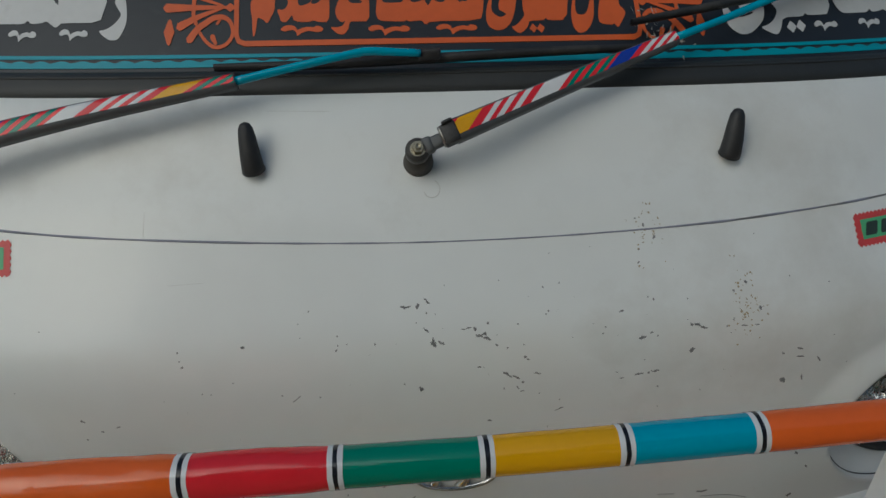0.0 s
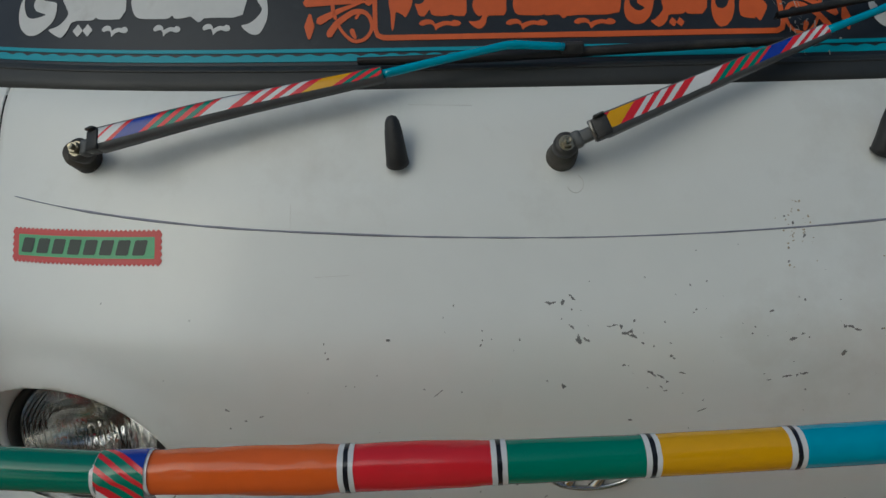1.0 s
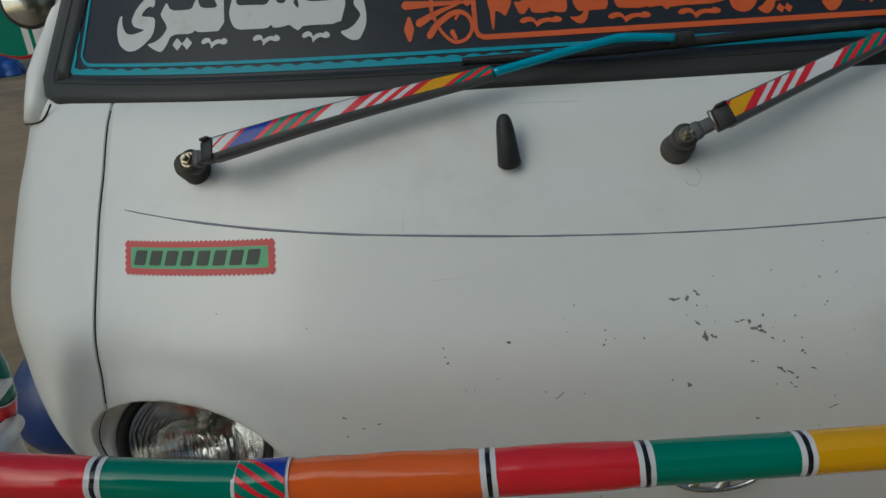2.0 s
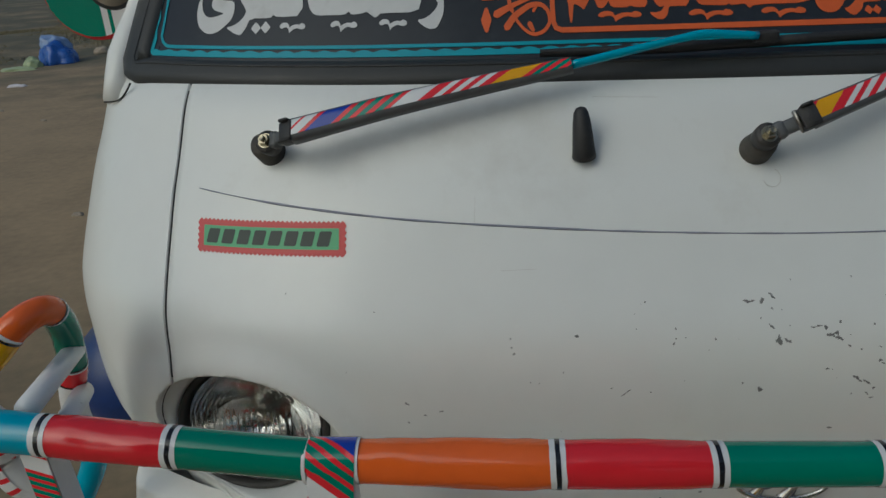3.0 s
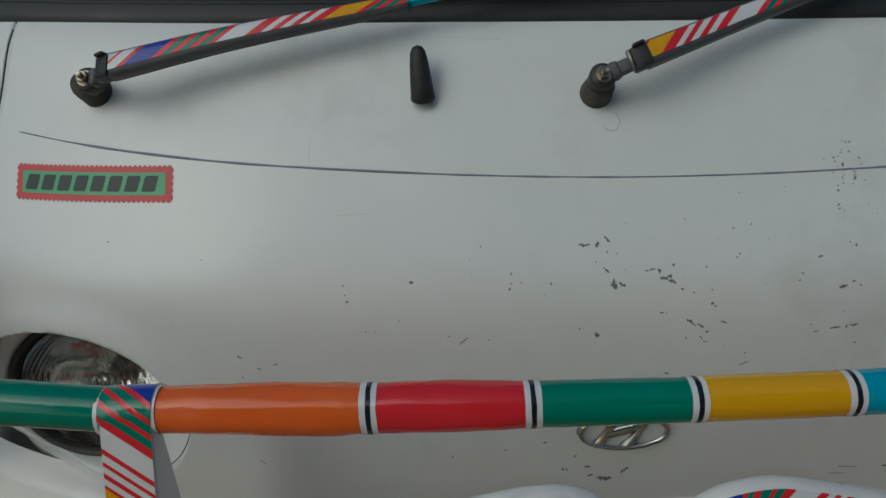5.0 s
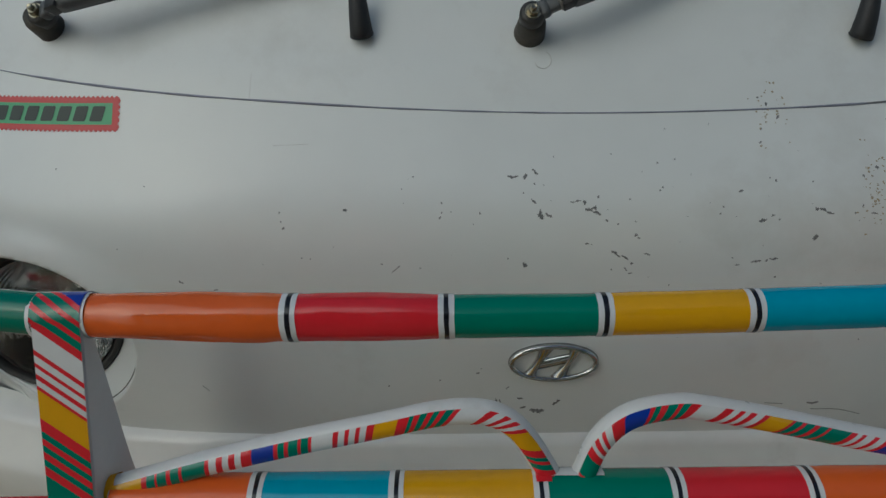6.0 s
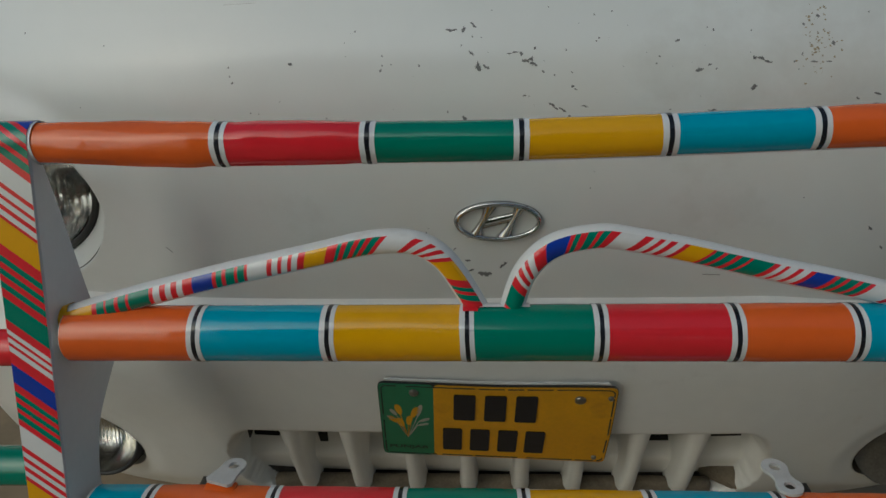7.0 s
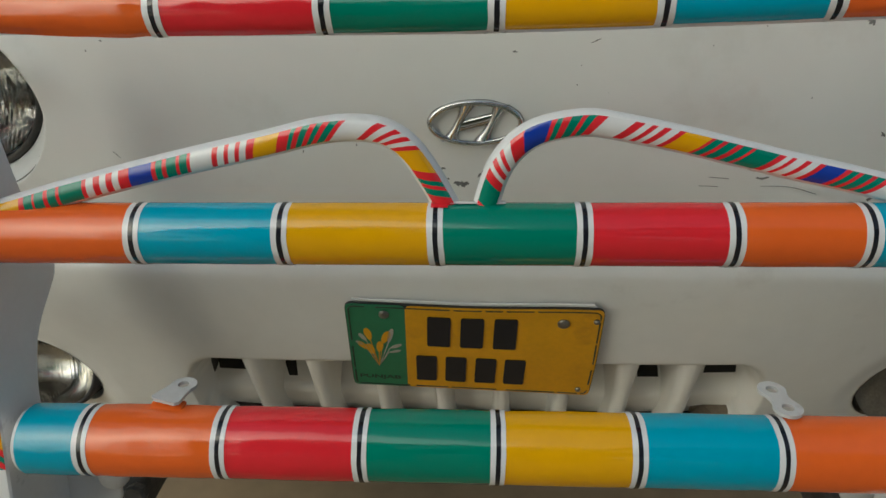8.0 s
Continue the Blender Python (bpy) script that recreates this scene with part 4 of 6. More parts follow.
# rubber stops on the front
for x, z, lean in ((-0.2035, 1.1455, -0.0045), (0.329, 1.1370, 0.007)):
    y = face_y(x, z) - 0.008
    path = [Vector((x + lean * (h + 0.003) / 0.055, y + d, z + h)) for h, d in ((-0.003, 0.001), (0.0, 0.0), (0.015, 0.001), (0.031, 0.004), (0.042, 0.006), (0.0470, 0.007), (0.0485, 0.007))]
    part("rubber_stop", pipe(path, [0.0128, 0.0122, 0.0110, 0.0096, 0.0078, 0.0050, 0.0005], 18, up=(0, 1, 0.01)), RUBBER, truck, "black conical rubber stop")

# ---- headlights ----
def ribbed_lens(m, radius, dome, pitch, depth, n=110, rows_n=26, band=0.0):
    """A domed round glass, moulded in upright ribs; band: a height across which the ribs change sides."""
    rows = []
    for j in range(rows_n + 1):
        v = radius * 0.999 * math.sin(math.pi / 2 * (2 * j / rows_n - 1))
        half_w = math.sqrt(max(0.0, radius * radius - v * v))
        row = []
        for i in range(n + 1):
            u = half_w * (2 * i / n - 1)
            r = math.hypot(u, v) / radius
            if band:
                zone = 0 if v > band else 1 if v > -band else 2
                lean = (0.55, 0.06, -0.30)[zone]
                step = (0.0009, 0.0, 0.0006)[zone] + (0.0010 if zone == 1 and abs(u) < radius * 0.42 else 0.0)
                pit = pitch * (1.0, 1.35, 0.8)[zone]
                rib = (step + depth * math.sin((u + lean * v) * 2 * math.pi / pit)) * (1 - smooth(0.93, 0.98, r))
            else:
                rib = depth * math.sin(u * 2 * math.pi / pitch) * (1 - smooth(0.93, 0.98, r))
            row.append(m @ Vector((u, v, 0.004 + dome * (1 - r * r) + rib)))
        rows.append(row)
    return grid(rows)


for side in (-1, 1):
    c = Vector((side * (lamp_x(side) + 0.0155), 0.215, lamp_z(side) - 0.0130))
    axis = Vector((side * 0.05, -1, 0.19)).normalized()
    # oval, a little wider than high, with upright ribs
    zz, xx = axis, Vector((0, 0, 1)).cross(axis).normalized()
    m = Matrix((xx, zz.cross(xx), zz)).transposed().to_4x4()
    m.translation = c
    m = m @ Matrix.Diagonal((0.945, 0.840, 1.0, 1.0))
    lamp = part("headlight", turned([(0.084, -0.03), (0.104, -0.03), (0.106, 0.0), (0.104, 0.010), (0.099, 0.0130), (0.0955, 0.008), (0.0935, 0.001), (0.0930, -0.012), (0.084, -0.03)], m, 64), RUBBER, truck, "round headlight in a black rubber ring")
    lamp.data.materials[0] = LAMP_RING
    part("reflector", turned([(0.0, -0.058), (0.03, -0.050), (0.055, -0.036), (0.074, -0.018), (0.0905, 0.0)], m, 40), REFLECTOR, lamp, "silver reflector bowl")
    part("bulb_shield", turned([(0.0, -0.022), (0.012, -0.022), (0.014, -0.035), (0.010, -0.055)], m, 16), CHROME, lamp)
    lens = part("lens", ribbed_lens(m @ Matrix.Translation((-side * 0.0050, 0.001, 0.003)), 0.0935, 0.012, 0.0068, 0.0013, 260, 44, 0.022), LENS, lamp, "ribbed clear glass lens")
    lens.visible_shadow = False
    # painted bezel between the panel's opening and the rubber ring
    def bezel_ring(q, s1, inward, extra):
        row = []
        for k in range(96):
            a = 2 * math.pi * k / 96
            x, z = lamp_edge(side, a, q)
            f = 1 + (table(HALF, z) / 0.872 - 1) * smooth(0.45, 0.85, abs(x))
            p = Vector((x * f, hollow(x, z) + sink(x, z) * s1, z))
            x, z = c.x + side * 0.0978 * math.cos(a), c.z + 0.0844 * math.sin(a)
            t = Vector((x, c.y + 0.05 * side * (x - c.x) + 0.19 * (z - c.z) - 0.003, z))
            p = p.lerp(t, inward)
            row.append((p.x, p.y + extra, p.z))
        return row

    rows = [bezel_ring(*v) for v in ((1.012, -0.05, 0.0, 0.003), (1.0, 0.02, 0.0, 0.0), (0.992, 0.5, 0.0, 0.0), (0.985, 0.8, 0.02, 0.0), (0.97, 0.8, 0.12, -0.001), (0.94, 0.8, 0.5, -0.002), (0.9, 0.8, 0.85, -0.001), (0.9, 0.8, 1.0, 0.0), (0.9, 0.8, 1.0, 0.03))]
    part("bezel", grid(rows, closed_u=True), PAINT, lamp, "white painted headlight bezel")
    joint = [Vector(p) + Vector((0, -0.0004, 0)) for p in bezel_ring(0.985, 0.8, 0.02, 0.0)]
    for run in (joint[26:75], joint[88:] + joint[:22]):
        part("bezel_joint", pipe(run, 0.0009, 6), GAP, lamp)
    seam = [Vector(front_point(side * 0.678, 0.909 + 0.30 * i / 40)) + Vector((0, 0.0006, 0)) for i in range(41)]
    part("panel_joint", pipe(seam, 0.0011, 6), GAP, truck)

# ---- bumper ----
BUMP = [(0.31, 0.200), (0.36, 0.168), (0.40, 0.150), (0.45, 0.132), (0.48, 0.123), (0.52, 0.112), (0.56, 0.101), (0.60, 0.090), (0.622, 0.086), (0.638, 0.085), (0.648, 0.088), (0.665, 0.097), (0.685, 0.107), (0.698, 0.114), (0.706, 0.13)]


def bumper_y(x, z):
    y = table(BUMP, z) + crown(x) * 0.95
    # the air slots
    cx, hw, z0, z1 = -0.007, 0.372, 0.335, 0.500
    qx, qz = max(0, abs(x - cx) - hw + 0.045) / 0.045, abs(z - (z0 + z1) / 2) / ((z1 - z0) / 2)
    q = math.hypot(qx, qz) if qx > 0 else qz
    if q < 1:
        y += (0.040 + 0.075 * smooth(0.39, 0.475, z)) * (1 - smooth(0.92, 1.0, q))
    f = math.hypot((abs(x) - fog_x(x)) / 0.075, (z - FOG[1]) / 0.070)
    if f < 1:
        y += 0.006
    elif f < 1.5:
        y += 0.006 * (1 - smooth(1.0, 1.5, f))
    return y


bz = [0.31 + 0.0037 * i for i in range(105)] + [0.7, 0.703, 0.706]
bx = [0.0048 * i for i in range(1, 166)]
bx = [-x for x in bx[::-1]] + [0.0] + bx
rows = []
for z in bz:
    row = [(x, bumper_y(x, z), z - 0.014 * smooth(0.30, 0.46, x) * smooth(0.60, 0.70, z)) for x in bx]
    for s, end in ((-1, 0), (1, 1)):
        ext = []
        for a in range(1, 9):
            w = a / 8 * math.pi / 2
            ext.append((s * (0.792 + 0.027 * math.sin(w)), bumper_y(0.792, z) + 0.075 * (1 - math.cos(w)), row[-1 if s > 0 else 0][2]))
        ext += [(s * 0.820, ext[-1][1] + d, ext[-1][2]) for d in (0.06, 0.16, 0.26)]
        row = row + ext if s > 0 else ext[::-1] + row
    rows.append(row)
def fog_edge(side, a, q=1.0):
    return side * (fog_x(side) + 0.075 * q * math.cos(a)), FOG[1] + 0.070 * q * math.sin(a)


# round holes for the fog lamps
shell = grid(rows)
near = {v: math.hypot((abs(v.co.x) - fog_x(v.co.x)) / 0.075, (v.co.z - FOG[1]) / 0.070) for v in shell.verts}
bmesh.ops.delete(shell, geom=[f for f in shell.faces if all(near[v] < 1.0 for v in f.verts)], context="FACES")
for v in shell.verts:
    if v.link_faces and near[v] < 1.0:
        k = 1.0 / max(0.05, near[v])
        x, z = math.copysign(fog_x(v.co.x) + (abs(v.co.x) - fog_x(v.co.x)) * k, v.co.x), FOG[1] + (v.co.z - FOG[1]) * k
        v.co = (x, bumper_y(x, z), z)
bmesh.ops.delete(shell, geom=[v for v in shell.verts if not v.link_faces], context="VERTS")
bumper = part("bumper", returned(shell, 0.02), PLASTIC, truck, "white moulded plastic bumper")
for side in (-1, 1):
    rows = []
    for q, d in ((1.004, -0.001), (0.985, 0.003), (0.97, 0.012), (0.95, 0.06)):
        row = []
        for k in range(64):
            x, z = fog_edge(side, 2 * math.pi * k / 64, q)
            row.append((x, bumper_y(x, z) + d, z))
        rows.append(row)
    part("lamp_rim", grid(rows, closed_u=True), PLASTIC if side < 0 else EARTH, bumper)
for x in (-0.284, -0.202, -0.120, -0.042, 0.035, 0.112, 0.189, 0.266):
    rows = []
    for z in [0.504 - 0.0175 * i for i in range(10)]:
        y = table(BUMP, z) + crown(x)
        t = (0.504 - z) / 0.16
        w = 0.0092 + 0.006 * (1 - t) ** 3 + 0.004 * t ** 3
        rows.append([(x + w * u, y + dy, z) for u, dy in ((-1.35, 0.110), (-1.05, 0.016), (-0.75, 0.003), (0, 0.0), (0.75, 0.003), (1.05, 0.016), (1.35, 0.110))])
    part("slat", grid(rows), PLASTIC, bumper, "")
part("slot_opening", box((0.66, 0.02, 0.026), 0.008, pose(-0.012, 0.199, 0.340)), EARTH, bumper)
def slot_wall(u, v, h):
    return Vector((u, bumper_y(u, v) - h, v))


for x0, x1, z0, z1, x_lean in ((-0.374, -0.330, 0.421, 0.437, 0.008), (-0.274, -0.256, 0.416, 0.432, 0.010), (0.222, 0.250, 0.420, 0.431, 0.0), (0.318, 0.358, 0.424, 0.432, -0.006)):
    part("slot_opening", slab([(x0 + x_lean, z0), (x1 + x_lean * 0.4, z0), (x1, z1), (x0, z1 + 0.002)], slot_wall, -0.002, 0.0015), GAP, bumper, smooth=False)
part("slot_opening", slab([(0.303, 0.345), (0.350, 0.349), (0.352, 0.370), (0.318, 0.372), (0.301, 0.367)], slot_wall, -0.002, 0.0015), EARTH, bumper, smooth=False)
# fog lamp in one side of the bumper, an empty hole in the other
fc = Vector((-0.595, 0.188, 0.440))
axis = Vector((-0.12, -1, 0.22)).normalized()
xx = Vector((0, 0, 1)).cross(axis).normalized()
m = Matrix((xx, axis.cross(xx), axis)).transposed().to_4x4()
m.translation = fc
fog = part("fog_lamp", turned([(0.056, -0.03), (0.068, -0.03), (0.070, -0.002), (0.068, 0.005), (0.064, 0.005), (0.062, -0.004), (0.056, -0.03)], m, 48), RUBBER, truck, "round fog lamp set in the bumper")
part("reflector", turned([(0.0, -0.045), (0.03, -0.034), (0.052, -0.016), (0.0625, 0.0)], m), CHROME, fog)
lens = part("lens", ribbed_lens(m, 0.0632, 0.010, 0.0050, 0.0008, 200, 20), LENS, fog, "ribbed clear glass lens")
lens.visible_shadow = False
part("lamp_hole", turned([(0.0, 0.0), (0.045, 0.001), (0.070, 0.006), (0.0735, 0.012)], aim((0.569, 0.203, 0.433), (0.12, -1, 0.24)), 48), EARTH, bumper, "empty fog lamp hole with brown dirt")

# ---- emblem: oval ring with slanted struts ----
def ellipse_path(rx, rz, n=48):
    return [on_face(rx * math.cos(2 * math.pi * k / n), 0.806 + rz * math.sin(2 * math.pi * k / n), 0.004) for k in range(n + 1)]


emblem = part("emblem", pipe(ellipse_path(0.0465, 0.0215), 0.0030, 10, caps=False), CHROME, truck, "oval chrome emblem")
# grimy shadow line round the emblem, put in as a thin dark ring
grime_shadow = [on_face(0.0492 * math.cos(2 * math.pi * k / 48), 0.8056 + 0.0240 * math.sin(2 * math.pi * k / 48), 0.0002) for k in range(49)]
part("grime_shadow_line", pipe(grime_shadow, [0.0009 + 0.0006 * noise.noise(p * 60) for p in grime_shadow], 6, caps=False), CHIP, emblem, "dark grimy shadow line round the emblem")
for x in (-0.017, 0.017):
    rows = []
    for i in range(9):
        t = i / 8 * 2 - 1
        z = 0.806 + 0.0195 * t
        w = 0.0045 + 0.005 * t * t
        rows.append([on_face(x + 0.010 * t + w * u, z, h) for u, h in ((-1, 0.0), (-0.8, 0.004), (0, 0.006), (0.8, 0.004), (1, 0.0))])
    part("strut", grid(rows), CHROME, emblem)
rows = []
for i in range(9):
    t = i / 8 * 2 - 1
    rows.append([on_face(0.020 * t, 0.806 + 0.005 * t + 0.0058 * u, h) for u, h in ((-1, 0.0), (-0.7, 0.004), (0.7, 0.004), (1, 0.0))])
part("crossbar", grid(rows), CHROME, emblem)


# ---- badges: zigzag-edged stickers ----
def badge(x0, x1, z0, z1, tilt, bars):
    cx, cz = (x0 + x1) / 2, (z0 + z1) / 2

    def lay(u, v, h):
        return on_face(cx + u, cz + v + tilt * u, h)

    hx, hz = (x1 - x0) / 2, (z1 - z0) / 2
    out, tooth = [], 0.0052
    nx, nz = int(2 * hx / tooth), max(3, int(2 * hz / tooth))
    for i in range(nx * 2):
        out.append((-hx + 2 * hx * i / (nx * 2), -hz - (0.0020 if i % 2 else 0)))
    for i in range(nz * 2):
        out.append((hx + (0.0020 if i % 2 else 0), -hz + 2 * hz * i / (nz * 2)))
    for i in range(nx * 2):
        out.append((hx - 2 * hx * i / (nx * 2), hz + (0.0020 if i % 2 else 0)))
    for i in range(nz * 2):
        out.append((-hx - (0.0020 if i % 2 else 0), hz - 2 * hz * i / (nz * 2)))
    st = part("badge_sticker", cutout(out, lay, 0.0005, 0.012, 0.0), BADGE_RED, truck, "green sticker with red zigzag border and dark bars", smooth=False)
    part("panel", cutout(bar2d(-hx + 0.0065, -hz + 0.005, hx - 0.0065, hz - 0.005, 0.001), lay, 0.0008, 0.012, 0.0), BADGE_GREEN, st, smooth=False)
    w = (2 * hx - 0.023) / bars
    for i in range(bars):
        a = -hx + 0.0105 + w * i
        part("letter_bar", cutout([(a + 0.001 - 0.0015, -hz + 0.0080), (a + w * 0.80 - 0.0015, -hz + 0.0080), (a + w * 0.80 + 0.0025, hz - 0.0080), (a + 0.001 + 0.0025, hz - 0.0080)], lay, 0.0011, 0.012, 0.08), BADGE_DARK, st, smooth=False)


badge(-0.637, -0.4615, 1.0530, 1.0832, 0.016, 8)
badge(0.4715, 0.640, 1.0395, 1.0680, 0.045, 7)


# ---- paint chips and rust ----
def chip(x, z, size, angle, thin, seed):
    """A small ragged speck on the front."""
    rnd = random.Random(seed)
    out = []
    n = 11
    for k in range(n):
        a = 2 * math.pi * k / n
        r = size / 2 * rnd.uniform(0.55, 1.15)
        u, v = r * math.cos(a), r * math.sin(a) * thin * rnd.uniform(0.6, 1.3)
        c, s = math.cos(radians(angle)), math.sin(radians(angle))
        out.append((x + u * c - v * s, z + u * s + v * c))
    return slab(out, on_face, -0.0004, 0.0005)


def flake(x, z, length, angle, wide, seed):
    """A ragged patch of bare metal where the paint came off: a crooked streak of uneven width, in metres."""
    rnd = random.Random(seed)
    c, h = math.cos(radians(angle)), math.sin(radians(angle))
    n = 5 + int(length / 0.0012)
    up, low = [], []
    drift = 0.0
    for i in range(n + 1):
        t = i / n
        drift += rnd.uniform(-0.22, 0.22) * wide
        w = wide * 0.5 * max(0.12, math.sin(math.pi * min(1, max(0, t))) ** 0.5) * rnd.uniform(0.45, 1.35)
        u = (t - 0.5) * max(length, wide)
        up.append((x + u * c - (drift + w) * h, z + u * h + (drift + w) * c))
        low.append((x + u * c - (drift - w) * h, z + u * h + (drift - w) * c))
    return slab(up + low[::-1], on_face, -0.0004, 0.0004)


# x, z in metres; length in millimetres, angle in degrees, width in millimetres
CHIPS_MID = [(-0.048, 1.011, 11.8, -8, 2.2), (-0.035, 1.011, 4.8, 11, 3.9), (-0.025, 1.015, 8.2, -40, 2.2), (-0.026, 1.005, 1.6, 0, 1.6), (-0.027, 0.989, 7.7, -34, 1.9), (-0.017, 0.978, 9.7, -53, 4.4), (-0.012, 0.975, 8.3, -33, 2.2), (0.012, 0.988, 4.7, 6, 1.1), (0.018, 0.988, 7.2, 12, 1.4), (0.025, 0.989, 3.5, -10, 3.3),
             (0.039, 0.992, 2.7, -77, 2.2), (0.029, 0.98, 8.0, -29, 2.8), (0.033, 0.979, 5.0, -34, 4.4), (0.037, 0.976, 8.6, -28, 2.8), (0.047, 0.969, 3.8, -37, 1.4), (0.059, 0.966, 1.6, 0, 1.6), (0.071, 0.989, 1.6, 0, 1.6), (0.077, 0.968, 1.7, -90, 1.6), (0.078, 0.954, 2.8, -43, 2.8), (0.08, 0.951, 2.5, -74, 2.2)]
CHIPS_LOW = [(0.028, 0.946, 4.1, 8, 1.4), (0.033, 0.945, 1.1, 0, 1.1), (-0.053, 0.93, 1.6, 0, 1.6), (-0.035, 0.924, 5.7, -19, 3.9), (0.059, 0.935, 12.3, -28, 2.2), (0.068, 0.93, 9.5, -33, 1.9), (0.076, 0.924, 3.1, -13, 2.2), (0.07, 0.917, 5.0, -40, 1.4), (0.075, 0.912, 4.7, 0, 1.1), (0.055, 0.917, 1.4, 0, 1.4),
             (0.091, 0.933, 7.9, -9, 1.6), (0.101, 1.022, 1.6, 0, 1.6), (0.119, 1.024, 1.4, 0, 1.4), (0.105, 1.0, 1.9, 0, 1.9), (0.102, 0.997, 1.4, 0, 1.4), (0.039, 0.877, 5.1, -6, 1.6), (0.117, 0.886, 10.7, 20, 1.1)]
CHIPS_FAR = [(0.184, 0.996, 5.2, 35, 1.6), (0.166, 0.981, 1.6, 0, 1.6), (0.163, 0.975, 1.9, 0, 1.9), (0.207, 0.967, 8.7, 3, 2.8), (0.217, 0.972, 4.3, 24, 1.6), (0.224, 0.968, 1.6, 0, 1.6), (0.262, 0.979, 3.6, -10, 3.3), (0.268, 0.977, 8.5, -16, 2.2), (0.276, 0.974, 8.5, -16, 1.9), (0.263, 0.949, 6.0, -78, 4.4),
             (0.259, 1.003, 1.4, 0, 1.4), (0.221, 1.004, 1.9, 0, 1.9), (0.18, 0.928, 2.4, 0, 0.9), (0.186, 0.92, 4.7, -1, 1.2), (0.205, 0.923, 10.6, -1, 1.9), (0.216, 0.924, 2.3, 0, 2.2), (0.223, 0.926, 9.6, -4, 2.2), (0.302, 0.973, 1.6, 0, 1.6), (0.309, 0.98, 2.7, -100, 1.6)]
CHIPS_END = [(0.312, 1.007, 2.7, -36, 2.2), (0.322, 0.972, 7.3, -10, 1.6), (0.337, 0.972, 5.9, -2, 1.2), (0.341, 0.989, 4.7, -86, 2.8), (0.327, 1.014, 4.0, -9, 2.2), (0.23, 1.06, 2.8, -79, 2.8), (0.22, 1.072, 3.7, -87, 2.2), (0.211, 1.078, 2.5, 12, 1.6), (0.211, 1.05, 2.6, -97, 1.6), (0.209, 1.038, 2.5, -97, 1.9),
             (0.376, 0.899, 8.2, -39, 5.0), (0.399, 0.9, 7.6, -85, 1.6), (0.497, 0.898, 16.9, 0, 1.1), (0.441, 0.777, 11, -37, 4.2), (0.415, 0.787, 7, -47, 3.0), (0.371, 0.934, 3.8, -17, 2.2), (0.391, 0.938, 8.0, -22, 2.2), (0.393, 0.928, 9.9, -7, 1.6), (0.416, 0.922, 9.1, -62, 1.6)]
CHIPS_NEAR = [(-0.287, 0.98, 1.6, 0, 1.6), (-0.286, 0.971, 1.6, 0, 1.6), (-0.283, 0.965, 2.9, -92, 2.2), (-0.22, 0.982, 4.4, -38, 2.8), (-0.15, 1.011, 1.6, 0, 1.6), (-0.121, 0.988, 1.6, 0, 1.6), (-0.123, 0.974, 2.2, 0, 2.2), (-0.121, 0.979, 1.4, 0, 1.4), (-0.082, 0.978, 2.8, -90, 2.2), (-0.184, 0.926, 2.4, -2, 1.1),
              (-0.169, 0.92, 12.9, 39, 0.9), (-0.144, 0.921, 1.6, 0, 1.6), (-0.4, 0.906, 2.2, 0, 2.2), (-0.398, 0.904, 3.6, -24, 1.6), (-0.362, 0.896, 4.8, -1, 1.4), (-0.38, 0.891, 3.6, -13, 1.4), (-0.398, 0.882, 2.3, -20, 1.6), (-0.267, 0.933, 1.1, 0, 1.1), (-0.258, 0.932, 1.1, 0, 1.1)]
CHIPS_UNDER = [(0.302, 0.742, 14, 0, 2.2), (-0.015, 0.738, 17, 4, 5.2), (-0.031, 0.742, 7, 10, 2.2), (0.007, 0.748, 11, 28, 3.0), (-0.062, 0.753, 6, -80, 1.6), (-0.058, 0.752, 5, -85, 1.2), (-0.035, 0.756, 7, 0, 1.8), (0.4506, 0.763, 6, -20, 3.0), (0.4345, 0.7632, 5, -30, 2.2), (0.423, 0.714, 7, 10, 4.0), (0.4845, 0.891, 14, 14, 1.0), (0.4985, 0.8955, 15, 24, 1.4), (-0.183, 0.775, 3, 60, 1.2), (-0.125, 0.782, 2.4, 60, 1.2), (-0.083, 0.791, 4.5, 20, 1.5), (-0.050, 0.771, 4.5, 50, 1.4)]
for i, (x, z, length, angle, wide) in enumerate(CHIPS_MID + CHIPS_LOW + CHIPS_FAR + CHIPS_END + CHIPS_NEAR + CHIPS_UNDER):
    part("paint_chip", flake(x, z, length * 0.001, angle, wide * 0.0011, 40 + i), CHIP, front_panel, smooth=False)


def specks(name, centre, spread, count, size, material, seed, label):
    rnd = random.Random(seed)
    bits = []
    for k in range(count):
        x, z = centre[0] + rnd.gauss(0, spread[0]), centre[1] + rnd.gauss(0, spread[1])
        if not 0.72 < z < 1.19 or abs(x) > 0.66 or math.hypot((abs(x) - lamp_x(x)) / 0.12, (z - lamp_z(x)) / 0.105) < 1.05:
            continue
        bits.append(chip(x, z, size * rnd.uniform(0.4, 1.5), rnd.uniform(-60, 60), rnd.uniform(0.25, 0.9), seed * 100 + k))
    tagged(part(name, merged(bits), material, front_panel, label, smooth=False), kind="stuff")


